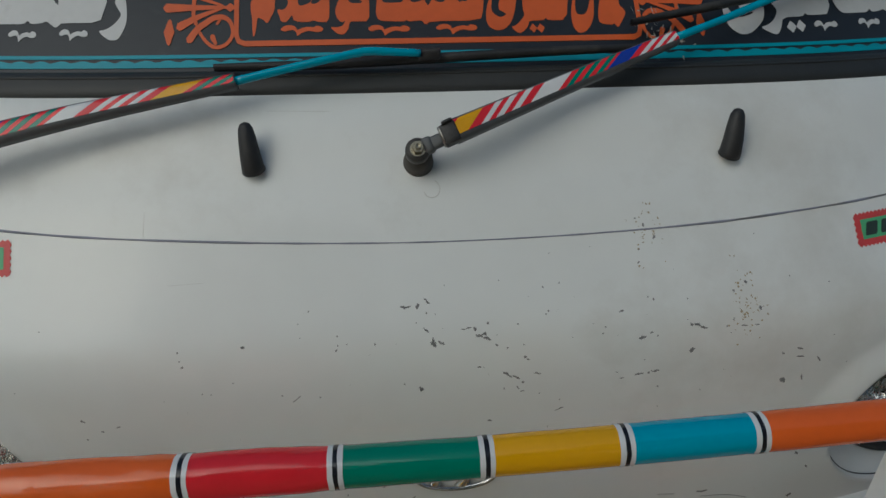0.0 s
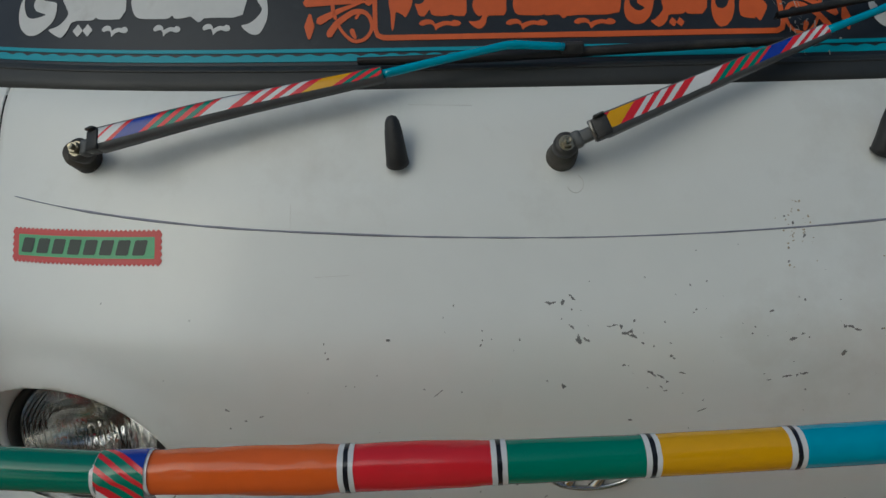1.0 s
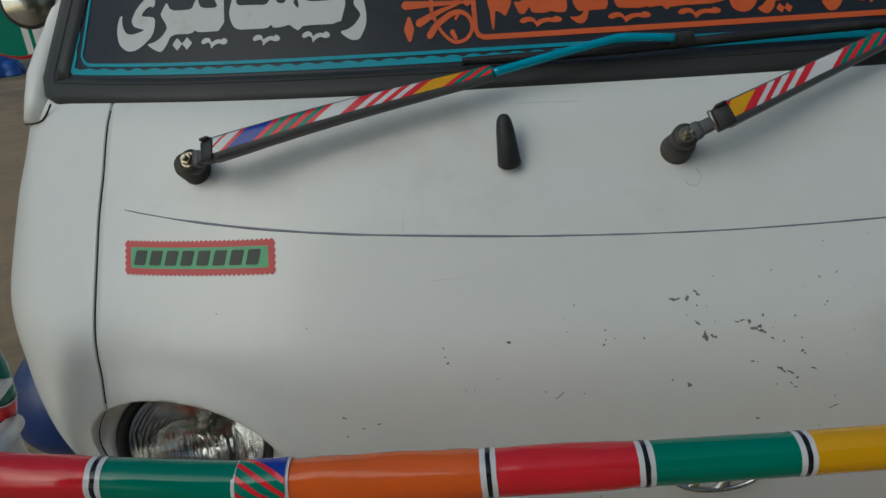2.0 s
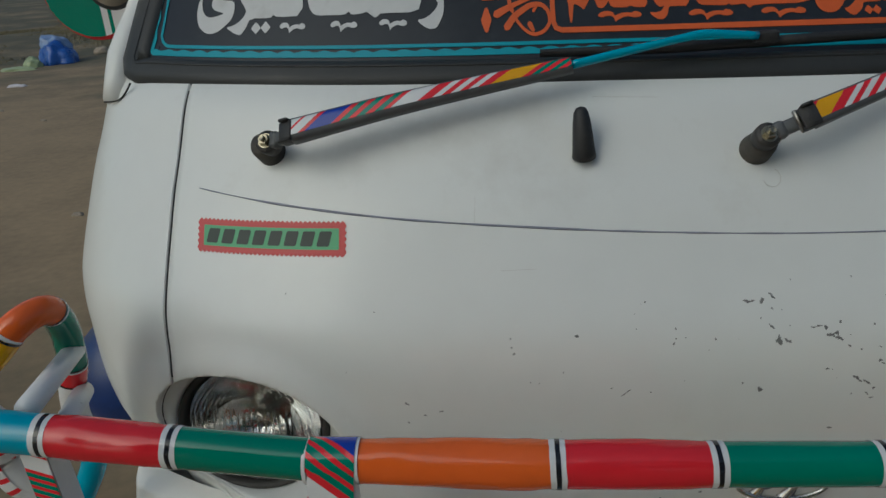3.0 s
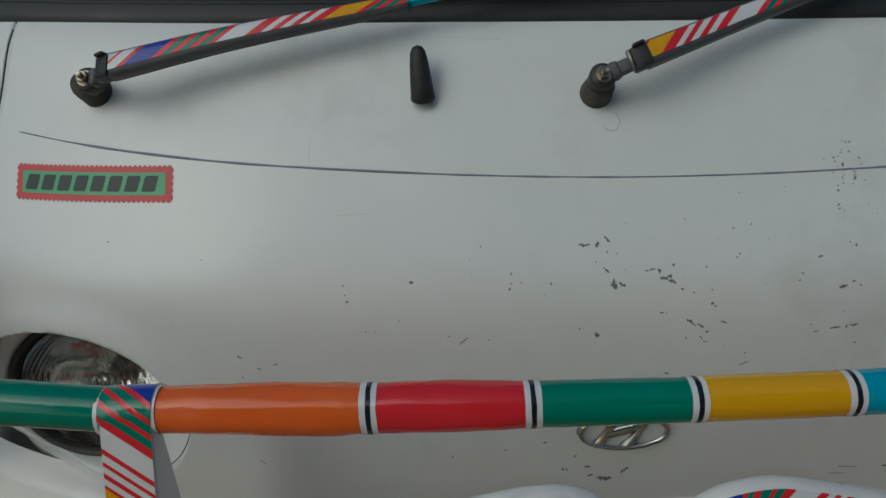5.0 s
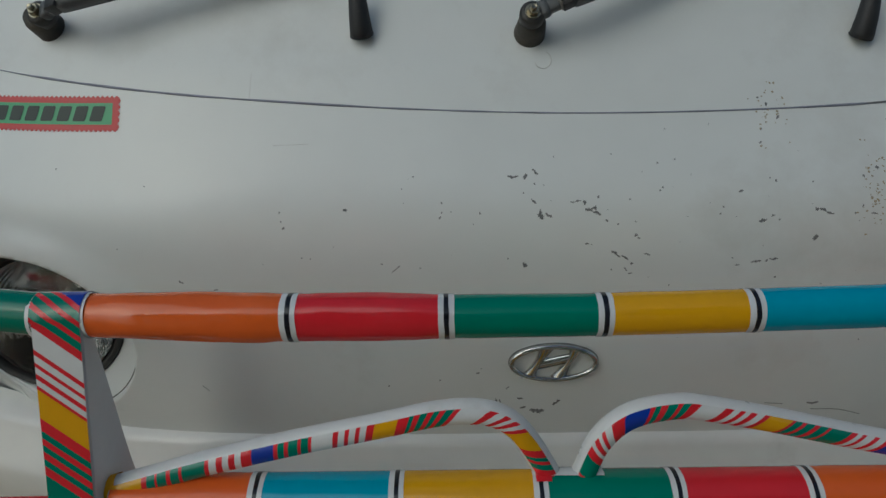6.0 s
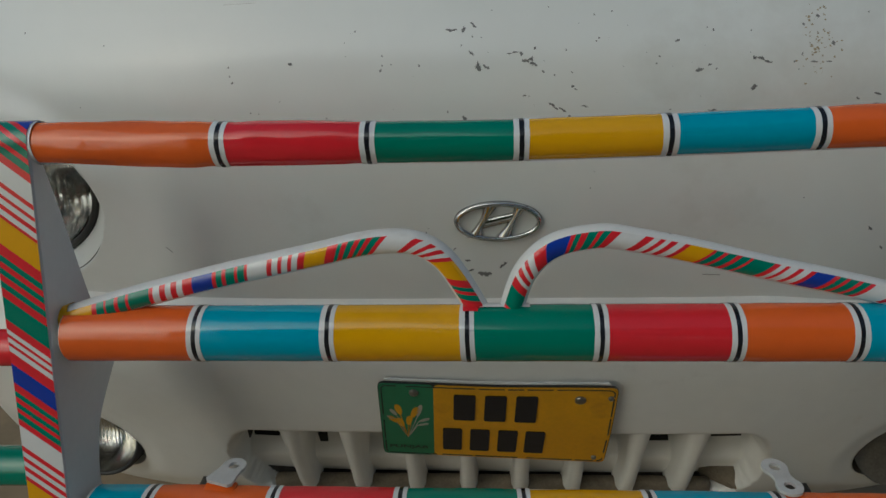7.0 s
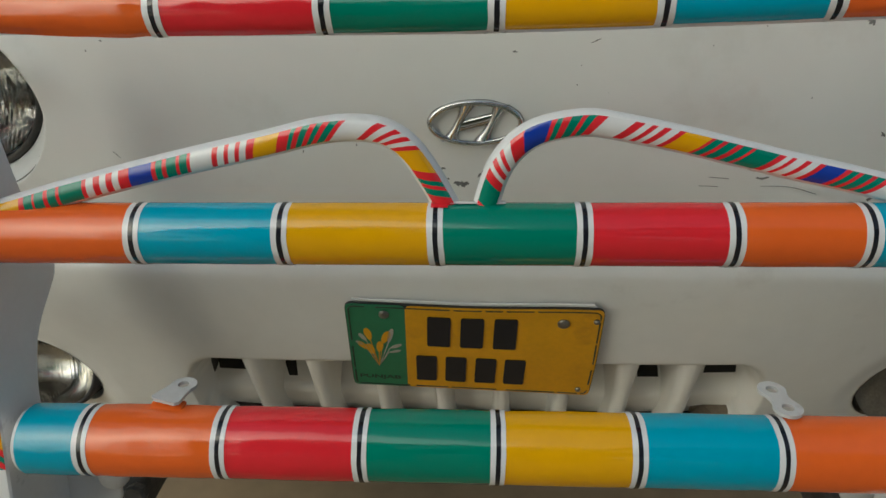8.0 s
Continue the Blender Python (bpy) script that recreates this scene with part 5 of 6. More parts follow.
specks("rust_specks", (0.219, 1.066), (0.010, 0.015), 34, 0.0021, RUST, 3, "rust specks in the paint")
specks("rust_specks", (0.325, 0.994), (0.0095, 0.017), 70, 0.0022, RUST, 5, "rust specks in the paint")
specks("fine_specks", (0.05, 0.975), (0.26, 0.055), 45, 0.0014, CHIP, 7, "fine dark specks in the paint")
specks("fine_specks", (0.0, 0.86), (0.25, 0.06), 16, 0.0018, CHIP, 9, "fine dark specks in the paint")
for x0, z0, x1, z1 in ((-0.295, 1.041, -0.258, 1.042), (-0.32, 1.108, -0.321, 1.083), (-0.19, 1.196, -0.12, 1.193)):
    part("scratch", pipe([on_face(x0 + (x1 - x0) * i / 8, z0 + (z1 - z0) * i / 8, 0.0001) for i in range(9)], 0.00025, 5), FAINT, front_panel)
for marks in ([(0.246, 0.118, 0.744), (0.267, 0.118, 0.742)], [(0.237, 0.119, 0.734), (0.257, 0.119, 0.733)], [(0.302, 0.120, 0.733), (0.334, 0.120, 0.731), (0.363, 0.121, 0.722)], [(-0.396, 0.121, 0.773), (-0.389, 0.121, 0.766)]):
    part("scratch", pipe([on_face(p[0], p[2], 0.0001) for p in spline(marks, 10)], 0.0004, 5), CHIP, front_panel)
loop = [on_face(-0.012 + 0.009 * math.cos(a), 1.116 + 0.008 * math.sin(a), 0.0002) for a in [math.pi * (-0.9 + 1.25 * k / 12) for k in range(13)]]
part("scratch", pipe(loop, 0.0005, 5), FAINT, front_panel)

# ---- number plate ----
PLATE = Matrix.Translation((-0.003, 0.0985, 0.5325)) @ Matrix.Rotation(radians(2.5), 4, "Y") @ Matrix.Rotation(radians(16.0), 4, "X")
plate = thing("number_plate", "yellow and green number plate with black bars", "number plate", PLATE.translation)


PW, PH = 0.1475, 0.0752


def on_plate(u, v, h):
    """A point of the plate, whose one upper corner is bent upwards."""
    k = smooth(-0.03, PW, u) * max(0.0, v / PH + 0.15)
    return PLATE @ Vector((u - 0.0034 * k, -h, v + 0.0062 * k))


part("backing", slab(bar2d(-PW, -PH, PW, PH, 0.009), on_plate, -0.003, 0.0, 0.02), RUBBER, plate, "dark rim", smooth=False)
part("mount", slab(bar2d(-PW + 0.006, -PH + 0.02, PW - 0.006, PH - 0.006, 0.006), on_plate, -0.016, -0.003), PLASTIC, plate, smooth=False)
part("yellow_field", slab(bar2d(-0.079, -PH + 0.0010, PW - 0.0010, PH - 0.0010, 0.006), on_plate, -0.001, 0.0012, 0.02), PLATE_YELLOW, plate, smooth=False)
part("green_field", slab(bar2d(-PW + 0.0010, -PH + 0.0010, -0.0792, PH - 0.0010, 0.006), on_plate, -0.001, 0.0012, 0.02), PLATE_GREEN, plate, smooth=False)
for row, xs, z0, z1, w in ((0, (-0.0405, -0.0020, 0.0367), 0.008, 0.059, 0.027), (1, (-0.055, -0.0195, 0.0165, 0.0515), -0.058, -0.011, 0.025)):
    for x in xs:
        part("character_bar", slab(bar2d(x - w / 2, z0, x + w / 2, z1, 0.003), on_plate, 0.001, 0.0024), VINYL["black"], plate, smooth=False)
part("word", letters("word", "PUNJAB", lambda u, v: on_plate(u, v, 0.0016), -0.138, -0.087, -0.0612, -0.0522, 0.022), BADGE_DARK, plate, smooth=False)
# worn black line just inside the rim
rim = [Vector(p) for p in bar2d(-PW + 0.0042, -PH + 0.0040, PW - 0.0042, PH - 0.0040, 0.007)]
track = []
for a, b in zip(rim, rim[1:] + rim[:1]):
    n = max(1, int((b - a).length / 0.004))
    track += [a.lerp(b, i / n) for i in range(n)]
rnd = random.Random(31)
i = 0
while i < len(track) - 4:
    n = rnd.randint(5, 22)
    piece = [on_plate(p[0], p[1], 0.0013) for p in track[i:i + n]]
    if len(piece) > 2:
        part("rim_line", pipe(piece, [0.0008 + 0.0005 * abs(noise.noise(p * 90)) for p in piece], 5), BADGE_DARK, plate)
    i += n + rnd.choice((0, 0, 1, 2))
part("rim_strip", slab(bar2d(-PW + 0.008, PH - 0.003, PW - 0.012, PH + 0.0024, 0.001), on_plate, -0.006, -0.0032, 0.02), PLASTIC, plate, "pale strip behind the plate's upper edge", smooth=False)


def ear(u, v, angle, length, wide):
    """A pointed ear of corn on the plate, with its stalk's end at u, v."""
    out = []
    for k in range(12):
        t = 2 * math.pi * k / 12
        a, b = length * (0.5 - 0.5 * math.cos(t)), wide * math.sin(t) * (1 - 0.25 * math.cos(t))
        out.append((u + a * math.sin(radians(angle)) + b * math.cos(radians(angle)), v + a * math.cos(radians(angle)) - b * math.sin(radians(angle))))
    return slab(out, on_plate, 0.001, 0.0017)


for u, v, angle, length, wide, c in ((-0.1210, 0.013, -12, 0.022, 0.0042, PLATE_YELLOW), (-0.1070, 0.008, 20, 0.024, 0.0045, PLATE_YELLOW), (-0.1180, -0.012, -22, 0.020, 0.0045, PLATE_YELLOW), (-0.1120, -0.008, 8, 0.020, 0.0040, PLATE_YELLOW), (-0.1245, -0.004, -40, 0.018, 0.0036, PLATE_YELLOW),
                                     (-0.1260, 0.012, -32, 0.015, 0.0026, FLECK), (-0.1000, 0.010, 12, 0.026, 0.0030, FLECK), (-0.0985, 0.000, 62, 0.016, 0.0024, FLECK), (-0.1000, -0.008, 72, 0.015, 0.0020, FLECK), (-0.1285, 0.004, -58, 0.012, 0.0022, FLECK)):
    part("leaf", ear(u, v, angle, length, wide), c, plate, smooth=False)
    part("stem", pipe([on_plate(u, v, 0.0012), on_plate((u - 0.113) / 2, v * 0.5 - 0.018, 0.0012), on_plate(-0.113, -0.034, 0.0012)], 0.0006, 5), c, plate)
for u, v, r in ((0.100, 0.058, 0.007), (0.136, 0.064, 0.0035), (0.132, -0.062, 0.0035), (-0.103, 0.060, 0.006)):
    part("screw", turned([(0, -0.001), (r, -0.001), (r, 0.002), (r * 0.7, 0.0035), (0, 0.004)], PLATE @ pose(u, -0.001, v, 90), 14), STEEL, plate, "steel screw")


# ---- bull bar ----
bull = thing("bull_bar", "steel bull bar wrapped in bands of coloured tape", "bull bar", (0, -0.03, 0))


def rise(x, lift):
    """How far the top rail stands above its middle: it sags between the legs and turns up outside them."""
    return lift * max(0.0, abs(x) - 0.462) + (0.031 * min(abs(x), 0.462) ** 2 + 0.012 * min(0.43, max(0.0, x)) if lift else 0.0)


def tube_path(x0, x1, y, z, lift=0.0, n=None):
    n = n or max(3, int(abs(x1 - x0) / 0.012))
    return [Vector((x0 + (x1 - x0) * i / n, y, z + rise(x0 + (x1 - x0) * i / n, lift))) for i in range(n + 1)]


def swell(x, r):
    """The top rail's wrapping is thicker round one joint, mostly below."""
    return 0.0021 * math.exp(-((x + 0.25) / 0.12) ** 2) - 0.0004 if r < 0.02 else 0.0


def sleeve(x0, x1, y, z, r, lift, arc, dent, seed, step=0.006):
    """Tape laid round the front of a rail from one angle to another (0 faces ahead, 90 up), with creases and a wavy edge."""
    n = max(3, int((x1 - x0) / step))
    rows = []
    for i in range(n + 1):
        x = x0 + (x1 - x0) * i / n
        zz = z + rise(x, lift) - 0.5 * swell(x, r)
        a0 = arc[0] + 5 * noise.noise(Vector((x * 14, seed, 0)))
        a1 = arc[1] + 5 * noise.noise(Vector((x * 14, seed, 9)))
        row = []
        for k in range(33):
            a = radians(a0 + (a1 - a0) * k / 32)
            c, h = math.cos(a), math.sin(a)
            w = noise.noise(Vector((x * 16, 1.6 * c + seed, 1.6 * h))) + 0.5 * abs(noise.noise(Vector((x * 30 + 3 * h, 3 * c + seed, 3 * h))))
            rr = r + swell(x, r) + max(0.0007, 0.0006 + dent * (0.5 + w) * smooth(0.007, 0.028, min(x - x0, x1 - x)))
            row.append((x, y - rr * c, zz + rr * h))
        rows.append(row)
    return grid(rows)


def banded(name, x0, x1, y, z, r, marks, colours, lift=0.0, label="", wraps=(), arc=(-90, 250), dents=0.0003):
    """A rail with a sleeve of tape between each two marks, and a white-black-white ring at each mark."""
    rail = part(name, pipe(tube_path(x0, x1, y, z, lift), r, 28), TUBE, bull, label)
    ends = [x0 + 0.001] + list(marks) + [x1 - 0.001]
    for i, c in enumerate(colours):
        a, b = ends[i], ends[i + 1]
        if c:
            dent = dents * (4.0 if c == "orange" and r < 0.02 and a < 0 else 3.5 if c == "red" and r < 0.02 else 1.6 if c in ("orange", "red") else 1.0)
            part("tape_band", sleeve(a, b, y, z, r, lift, arc, dent, i * 3.7 + r * 100), VINYL[c], rail)
            if c == "orange" and b - a > 0.12 and r < 0.02 and a < 0:
                part("tape_band", sleeve(a, a + (b - a) * 0.42, y, z, r + 0.0003, lift, (arc[0] + 4, arc[1]), dent, i * 3.7 + r * 100), VINYL[c], rail)
    rnd = random.Random(int(r * 10000))
    for mk in marks:
        if any(abs(mk - w) < 0.03 for w in wraps):
            continue
        skew = rnd.uniform(-0.0016, 0.0016)
        for da, db, c, h in ((-0.0072, -0.0022, "white", 0.0010), (-0.0022, 0.0020, "black", 0.0012), (0.0020, 0.0066, "white", 0.0010)):
            rows = []
            for e in (da, (da + db) / 2, db):
                row = []
                for k in range(33):
                    t = radians(arc[0] - 3 + (arc[1] - arc[0] + 6) * k / 32)
                    x = mk + e + skew * math.sin(t + 0.6) + 0.0005 * noise.noise(Vector((mk * 50 + e * 200, math.cos(t) * 2, math.sin(t) * 2)))
                    rr = r + h + 0.5 * dents + swell(x, r)
                    row.append((x, y - rr * math.cos(t), z + rise(x, lift) - 0.5 * swell(x, r) + rr * math.sin(t)))
                rows.append(row)
            part("tape_ring", grid(rows), VINYL[c], rail)
    return rail


T_Y, T_Z, M_Y, M_Z, L_Y, L_Z = -0.006, 0.9325, -0.032, 0.7485, -0.0757, 0.5452
top_rail = banded("top_rail", -0.86, 0.86, T_Y, T_Z, 0.0185, (-0.7055, -0.590, -0.470, -0.426, -0.251, -0.117, 0.018, 0.146, 0.272, 0.426, 0.470, 0.602, 0.715),
                  ("teal", "red", "green", None, "orange", "red", "green", "yellow", "teal", "orange", None, "green", "red", "teal"), 0.120, "top rail in coloured tape bands", (-0.470, -0.426, 0.426, 0.470), (-50, 235), 0.0004)
middle_rail = banded("middle_rail", -0.430, 0.430, M_Y, M_Z, 0.0270, (-0.296, -0.165, -0.031, 0.093, 0.218, 0.326), ("orange", "teal", "yellow", "green", "red", "orange", "teal"), 0.0, "middle rail in coloured tape bands", (), (-95, 200), 0.0003)
lower_rail = banded("lower_rail", -0.432, 0.430, L_Y, L_Z, 0.0335, (-0.367, -0.237, -0.104, 0.022, 0.149, 0.277, 0.405), ("teal", "orange", "red", "green", "yellow", "teal", "orange", "teal"), 0.0, "thick lower rail in coloured tape bands", (), (-110, 121), 0.0005)
for side in (-1, 1):
    part("end_plate", turned([(0, 0), (0.0325, 0), (0.0325, 0.003), (0, 0.003)], aim((0.430 if side > 0 else -0.432, L_Y, L_Z), (side, 0, 0))), TUBE, lower_rail)


T_LEG = T_Z + 0.0062


def leg_front(z):
    return -0.0262 - (0.933 - z) * 0.19


for side in (-1, 1):
    def leg_x(z):
        return (-0.4475 if side > 0 else -0.4345) - 0.022 * (0.94 - z) / 0.4

    # a folded channel: front strip and a side plate that widens downwards
    zl = [0.944 - 0.0125 * i for i in range(48)]
    back = [(0.36, -0.02), (0.55, -0.036), (0.62, -0.016), (0.645, 0.006), (0.668, 0.034), (0.684, 0.040), (0.75, 0.020), (0.86, 0.001), (0.93, -0.012), (0.96, -0.018)]
    rows = []
    for z in zl:
        cx, f, bk = leg_x(z), leg_front(z), max(table(back, z), leg_front(z) + 0.012)
        bk += 0.006 if side < 0 else 0.0
        rows.append([(side * x, y, z) for x, y in ((cx - 0.0215, bk - 0.01), (cx - 0.0215, f + 0.002), (cx - 0.0195, f), (cx + 0.0195, f), (cx + 0.0215, f + 0.002), (cx + 0.0215, bk), (cx + 0.0185, bk), (cx + 0.0185, f + 0.006), (cx - 0.0185, f + 0.006), (cx - 0.0185, bk - 0.01))])
    leg = part("leg", grid(rows, closed_u=True), TUBE, bull, "white steel leg with striped tape on its front", smooth=False)

    def strip(s, w):
        if s < 0.0475:
            a = -0.87 + s / 0.0208
            r = 0.0208 + 0.0011 * abs(noise.noise(Vector((w * 3.2 + side, s * 130, 2.0)))) * smooth(0.012, 0.030, s)
            return Vector((side * (leg_x(0.94) + (w - 0.5) * 0.043), T_Y - r * math.sin(a), T_LEG + r * math.cos(a)))
        z = T_LEG + 0.0028 - (s - 0.0475) * 0.985
        return Vector((side * (leg_x(z) + (w - 0.5) * 0.041), leg_front(z) - 0.0009, z))

    seq = [("blue", 33)] + [("red", 5.5), ("green", 8)] * 3 + [("red", 8.5), ("white", 20), ("red", 5), ("white", 7), ("red", 4), ("white", 6), ("red", 5), ("white", 6), ("red", 3.5), ("yellow", 27), ("red", 12), ("green", 7), ("red", 6.5), ("green", 6.5), ("red", 7), ("green", 7), ("red", 9), ("green", 23), ("red", 10), ("white", 5), ("red", 3.5), ("white", 5), ("red", 3.5), ("white", 6), ("red", 13)]
    seq += [("blue", 20), ("red", 9), ("green", 6), ("red", 6), ("green", 6), ("red", 5), ("green", 7), ("red", 7), ("white", 23), ("red", 6), ("white", 6), ("red", 5), ("white", 5.5), ("red", 5.5), ("white", 6), ("red", 5), ("yellow", 27)] + [("red", 8), ("green", 7)] * 3 + [("red", 8)]
    seq = [(c, v * 0.001) for c, v in seq]
    stripes(strip, sum(q[1] for q in seq) - 0.032, seq, 0.032, leg, across=8, step=0.0025)
    for w in (-0.0235, 0.0225):
        part("tape_ring", pipe(tube_path(side * (leg_x(0.94) + w) - 0.0016, side * (leg_x(0.94) + w) + 0.0016, T_Y, T_LEG, 0.0, 2), 0.0203, 28, caps=False), VINYL["white"], top_rail)
    part("foot", box((0.040, 0.10, 0.05), 0.006, pose(side * 0.466, -0.035, 0.350)), TUBE, bull)
    part("base_plate", box((0.115, 0.006, 0.10), 0.002, pose(side * 0.452, -0.030, 0.420, -12)), TUBE, bull, "white steel plate under the lower rail")
    part("bolt", turned([(0.0, 0.012), (0.011, 0.012), (0.013, 0.008), (0.013, 0.0)], aim((side * 0.372, -0.036, 0.432), (0, -1, 0.3)), 8), DARK_IRON, bull, smooth=False)
    part("lug", turned([(0.0, 0.0), (0.017, 0.0), (0.017, 0.004), (0.0, 0.004)], aim((side * 0.385, -0.045, 0.470), (0, -1, 0.35)), 24), LUG, bull, "white steel tab under the lower rail")
    part("mount", box((0.030, 0.30, 0.05), 0.006, pose(side * 0.43, 0.14, 0.345)), DARK_IRON, bull, "dark iron mount to the chassis")


# the two arched rods over the middle rail
def arch(points, tokens, slant, label, r=0.0118, name="arched_rod", low=-37, span=81, n=60):
    pts = spline(points, n)
    rod = part(name, pipe(pts, r, 16), TUBE, bull, label)
    run = run_of(pts)

    def front(s, w):
        p, d = along(pts, run, s)
        a = Vector((0, -1, 0))
        b = d.cross(a).normalized()
        t = radians(low + span * w)
        return p + (a * math.cos(t) + b * math.sin(t) * (1 if b.z > 0 else -1)) * (r + 0.0007)

    stripes(front, run[-1], tokens, slant, rod, across=6, step=0.006)
    return rod, pts


left_rod, left_pts = arch([(-0.438, -0.030, 0.7640), (-0.418, -0.0295, 0.7705), (-0.390, -0.0275, 0.7780), (-0.345, -0.024, 0.7896), (-0.259, -0.0205, 0.8100), (-0.176, -0.0195, 0.8282), (-0.131, -0.0185, 0.8385), (-0.099, -0.0178, 0.8410), (-0.075, -0.018, 0.8370), (-0.057, -0.0185, 0.8250), (-0.042, -0.0195, 0.8050), (-0.026, -0.021, 0.7760), (-0.0205, -0.0215, 0.7630)],
     [("yellow", 40), ("red", 5), ("green", 8), ("red", 2), ("green", 9), ("red", 4), ("green", 8), ("red", 3), ("green", 22), ("red", 4), ("white", 7), ("red", 6), ("white", 6), ("red", 6), ("white", 6), ("red", 10), ("blue", 21), ("red", 4), ("green", 6), ("red", 4), ("green", 9), ("red", 3), ("green", 7), ("red", 3), ("white", 20), ("red", 5), ("white", 6), ("red", 4), ("white", 6), ("red", 4), ("white", 6), ("red", 7), ("yellow", 21), ("red", 10), ("green", 4), ("red", 5), ("green", 6), ("red", 5), ("green", 5), ("red", 5), ("green", 7), ("red", 5), ("white", 24), ("red", 7), ("white", 7), ("red", 5), ("white", 4), ("red", 5), ("white", 5), ("red", 5), ("yellow", 23), ("red", 9), ("green", 5), ("red", 4), ("green", 7), ("red", 9), ("green", 5), ("red", 12)], ((0, 0.004), (0.2, 0.005), (0.28, 0.009), (0.33, 0.016), (0.46, 0.013)), "white arched rod with striped tape")
arch([(0.0085, -0.0225, 0.7630), (0.012, -0.022, 0.7770), (0.022, -0.021, 0.8070), (0.039, -0.0195, 0.8280), (0.060, -0.0185, 0.8390), (0.092, -0.0178, 0.8440), (0.117, -0.0178, 0.8410), (0.169, -0.0178, 0.8300), (0.217, -0.0178, 0.8180), (0.265, -0.0178, 0.8060), (0.313, -0.0178, 0.7950), (0.374, -0.0178, 0.7790), (0.43, -0.018, 0.7640)],
     [("red", 12), ("green", 20), ("red", 8), ("white", 4), ("red", 5), ("white", 4), ("red", 4), ("white", 7), ("red", 13), ("blue", 21), ("red", 4), ("green", 5), ("red", 6), ("green", 8), ("red", 4), ("green", 6), ("red", 8), ("white", 21), ("red", 8), ("white", 6), ("red", 5), ("white", 5), ("red", 6), ("white", 7), ("red", 5), ("yellow", 22), ("red", 3), ("green", 7), ("red", 4), ("green", 8), ("red", 5), ("green", 8), ("red", 3), ("green", 20), ("red", 6), ("white", 5), ("red", 4), ("white", 8), ("red", 5), ("white", 7), ("red", 5), ("blue", 18), ("red", 5), ("green", 6), ("red", 4), ("green", 8), ("red", 4), ("green", 7), ("red", 5), ("white", 22), ("red", 6), ("white", 6), ("red", 6), ("white", 60)], ((0, 0.006), (0.05, 0.010), (0.12, 0.012), (0.16, 0.016), (0.48, 0.016)), "white arched rod with striped tape")
part("tape_band", pipe(left_pts[:3], 0.0130, 16, caps=False, wobble=0.0008), VINYL["yellow"], left_rod, "yellow tape round the end")
# bare tape ends round the feet of the arches
for x0, x1, a0, a1, c, label in ((-0.031, 0.0275, -1, 95, "white", "bare white strip behind the feet of the arches"), (-0.0365, -0.022, -14, 40, "red", "")):
    rows = []
    for k in range(15):
        a = radians(a0 + (a1 - a0) * k / 14)
        rows.append([(x0 + (x1 - x0) * i / 8, M_Y + (0.0290 + 0.0003 * noise.noise(Vector((i, k, 0)))) * math.sin(a), M_Z + (0.0290 + 0.0003 * noise.noise(Vector((i * 0.7, k, 4)))) * math.cos(a)) for i in range(9)])
    part("tape_patch", grid(rows), VINYL[c], middle_rail, label)


# small drilled lugs on the lower rail
def lug(m, hole, ring, base_half, base_at, thick=0.0035, n=48):
    """A flat eye: a round end with a hole and a body that runs along -y to base_at, base_half wide there to each side."""
    top, low, in_top, in_low = [], [], [], []
    for k in range(n):
        a = 2 * math.pi * k / n
        c, s = math.cos(a), math.sin(a)
        r = ring
        if s < -0.05:
            for t in [ring + (base_at * 1.6 - ring) * q / 60 for q in range(61)]:
                x, y = t * c, -t * s
                if y <= base_at and abs(x) <= ring * 0.86 + (base_half - ring * 0.86) * (y / base_at):
                    r = t
        top.append(m @ Vector((r * c, r * s, thick)))
        low.append(m @ Vector((r * c, r * s, 0)))
        in_top.append(m @ Vector((hole * c, hole * s, thick)))
        in_low.append(m @ Vector((hole * c, hole * s, 0)))
    return grid([in_low, low, top, in_top], closed_u=True, closed_v=True)


lug_l = part("lug", lug(pose(-0.2895, -0.039, 0.5815, -6, 0, -16), 0.0056, 0.0130, 0.0165, 0.031), LUG, bull, "white drilled steel lug", smooth=False)
part("tape_patch", box((0.034, 0.016, 0.004), 0.0016, pose(-0.2965, -0.0655, 0.5785, 8, 0, -6)), VINYL["orange"], lug_l, "orange tape over the lug's foot")
far_eye = pose(0.2865, -0.031, 0.5800, -3, 0, 8)
part("lug", merged([lug(far_eye, 0.0056, 0.0130, 0.0090, 0.0165), lug(far_eye @ pose(0, -0.0290, 0, 0, 0, 180), 0.0056, 0.0130, 0.0090, 0.0165)]), LUG, bull, "white steel link with two holes", smooth=False)

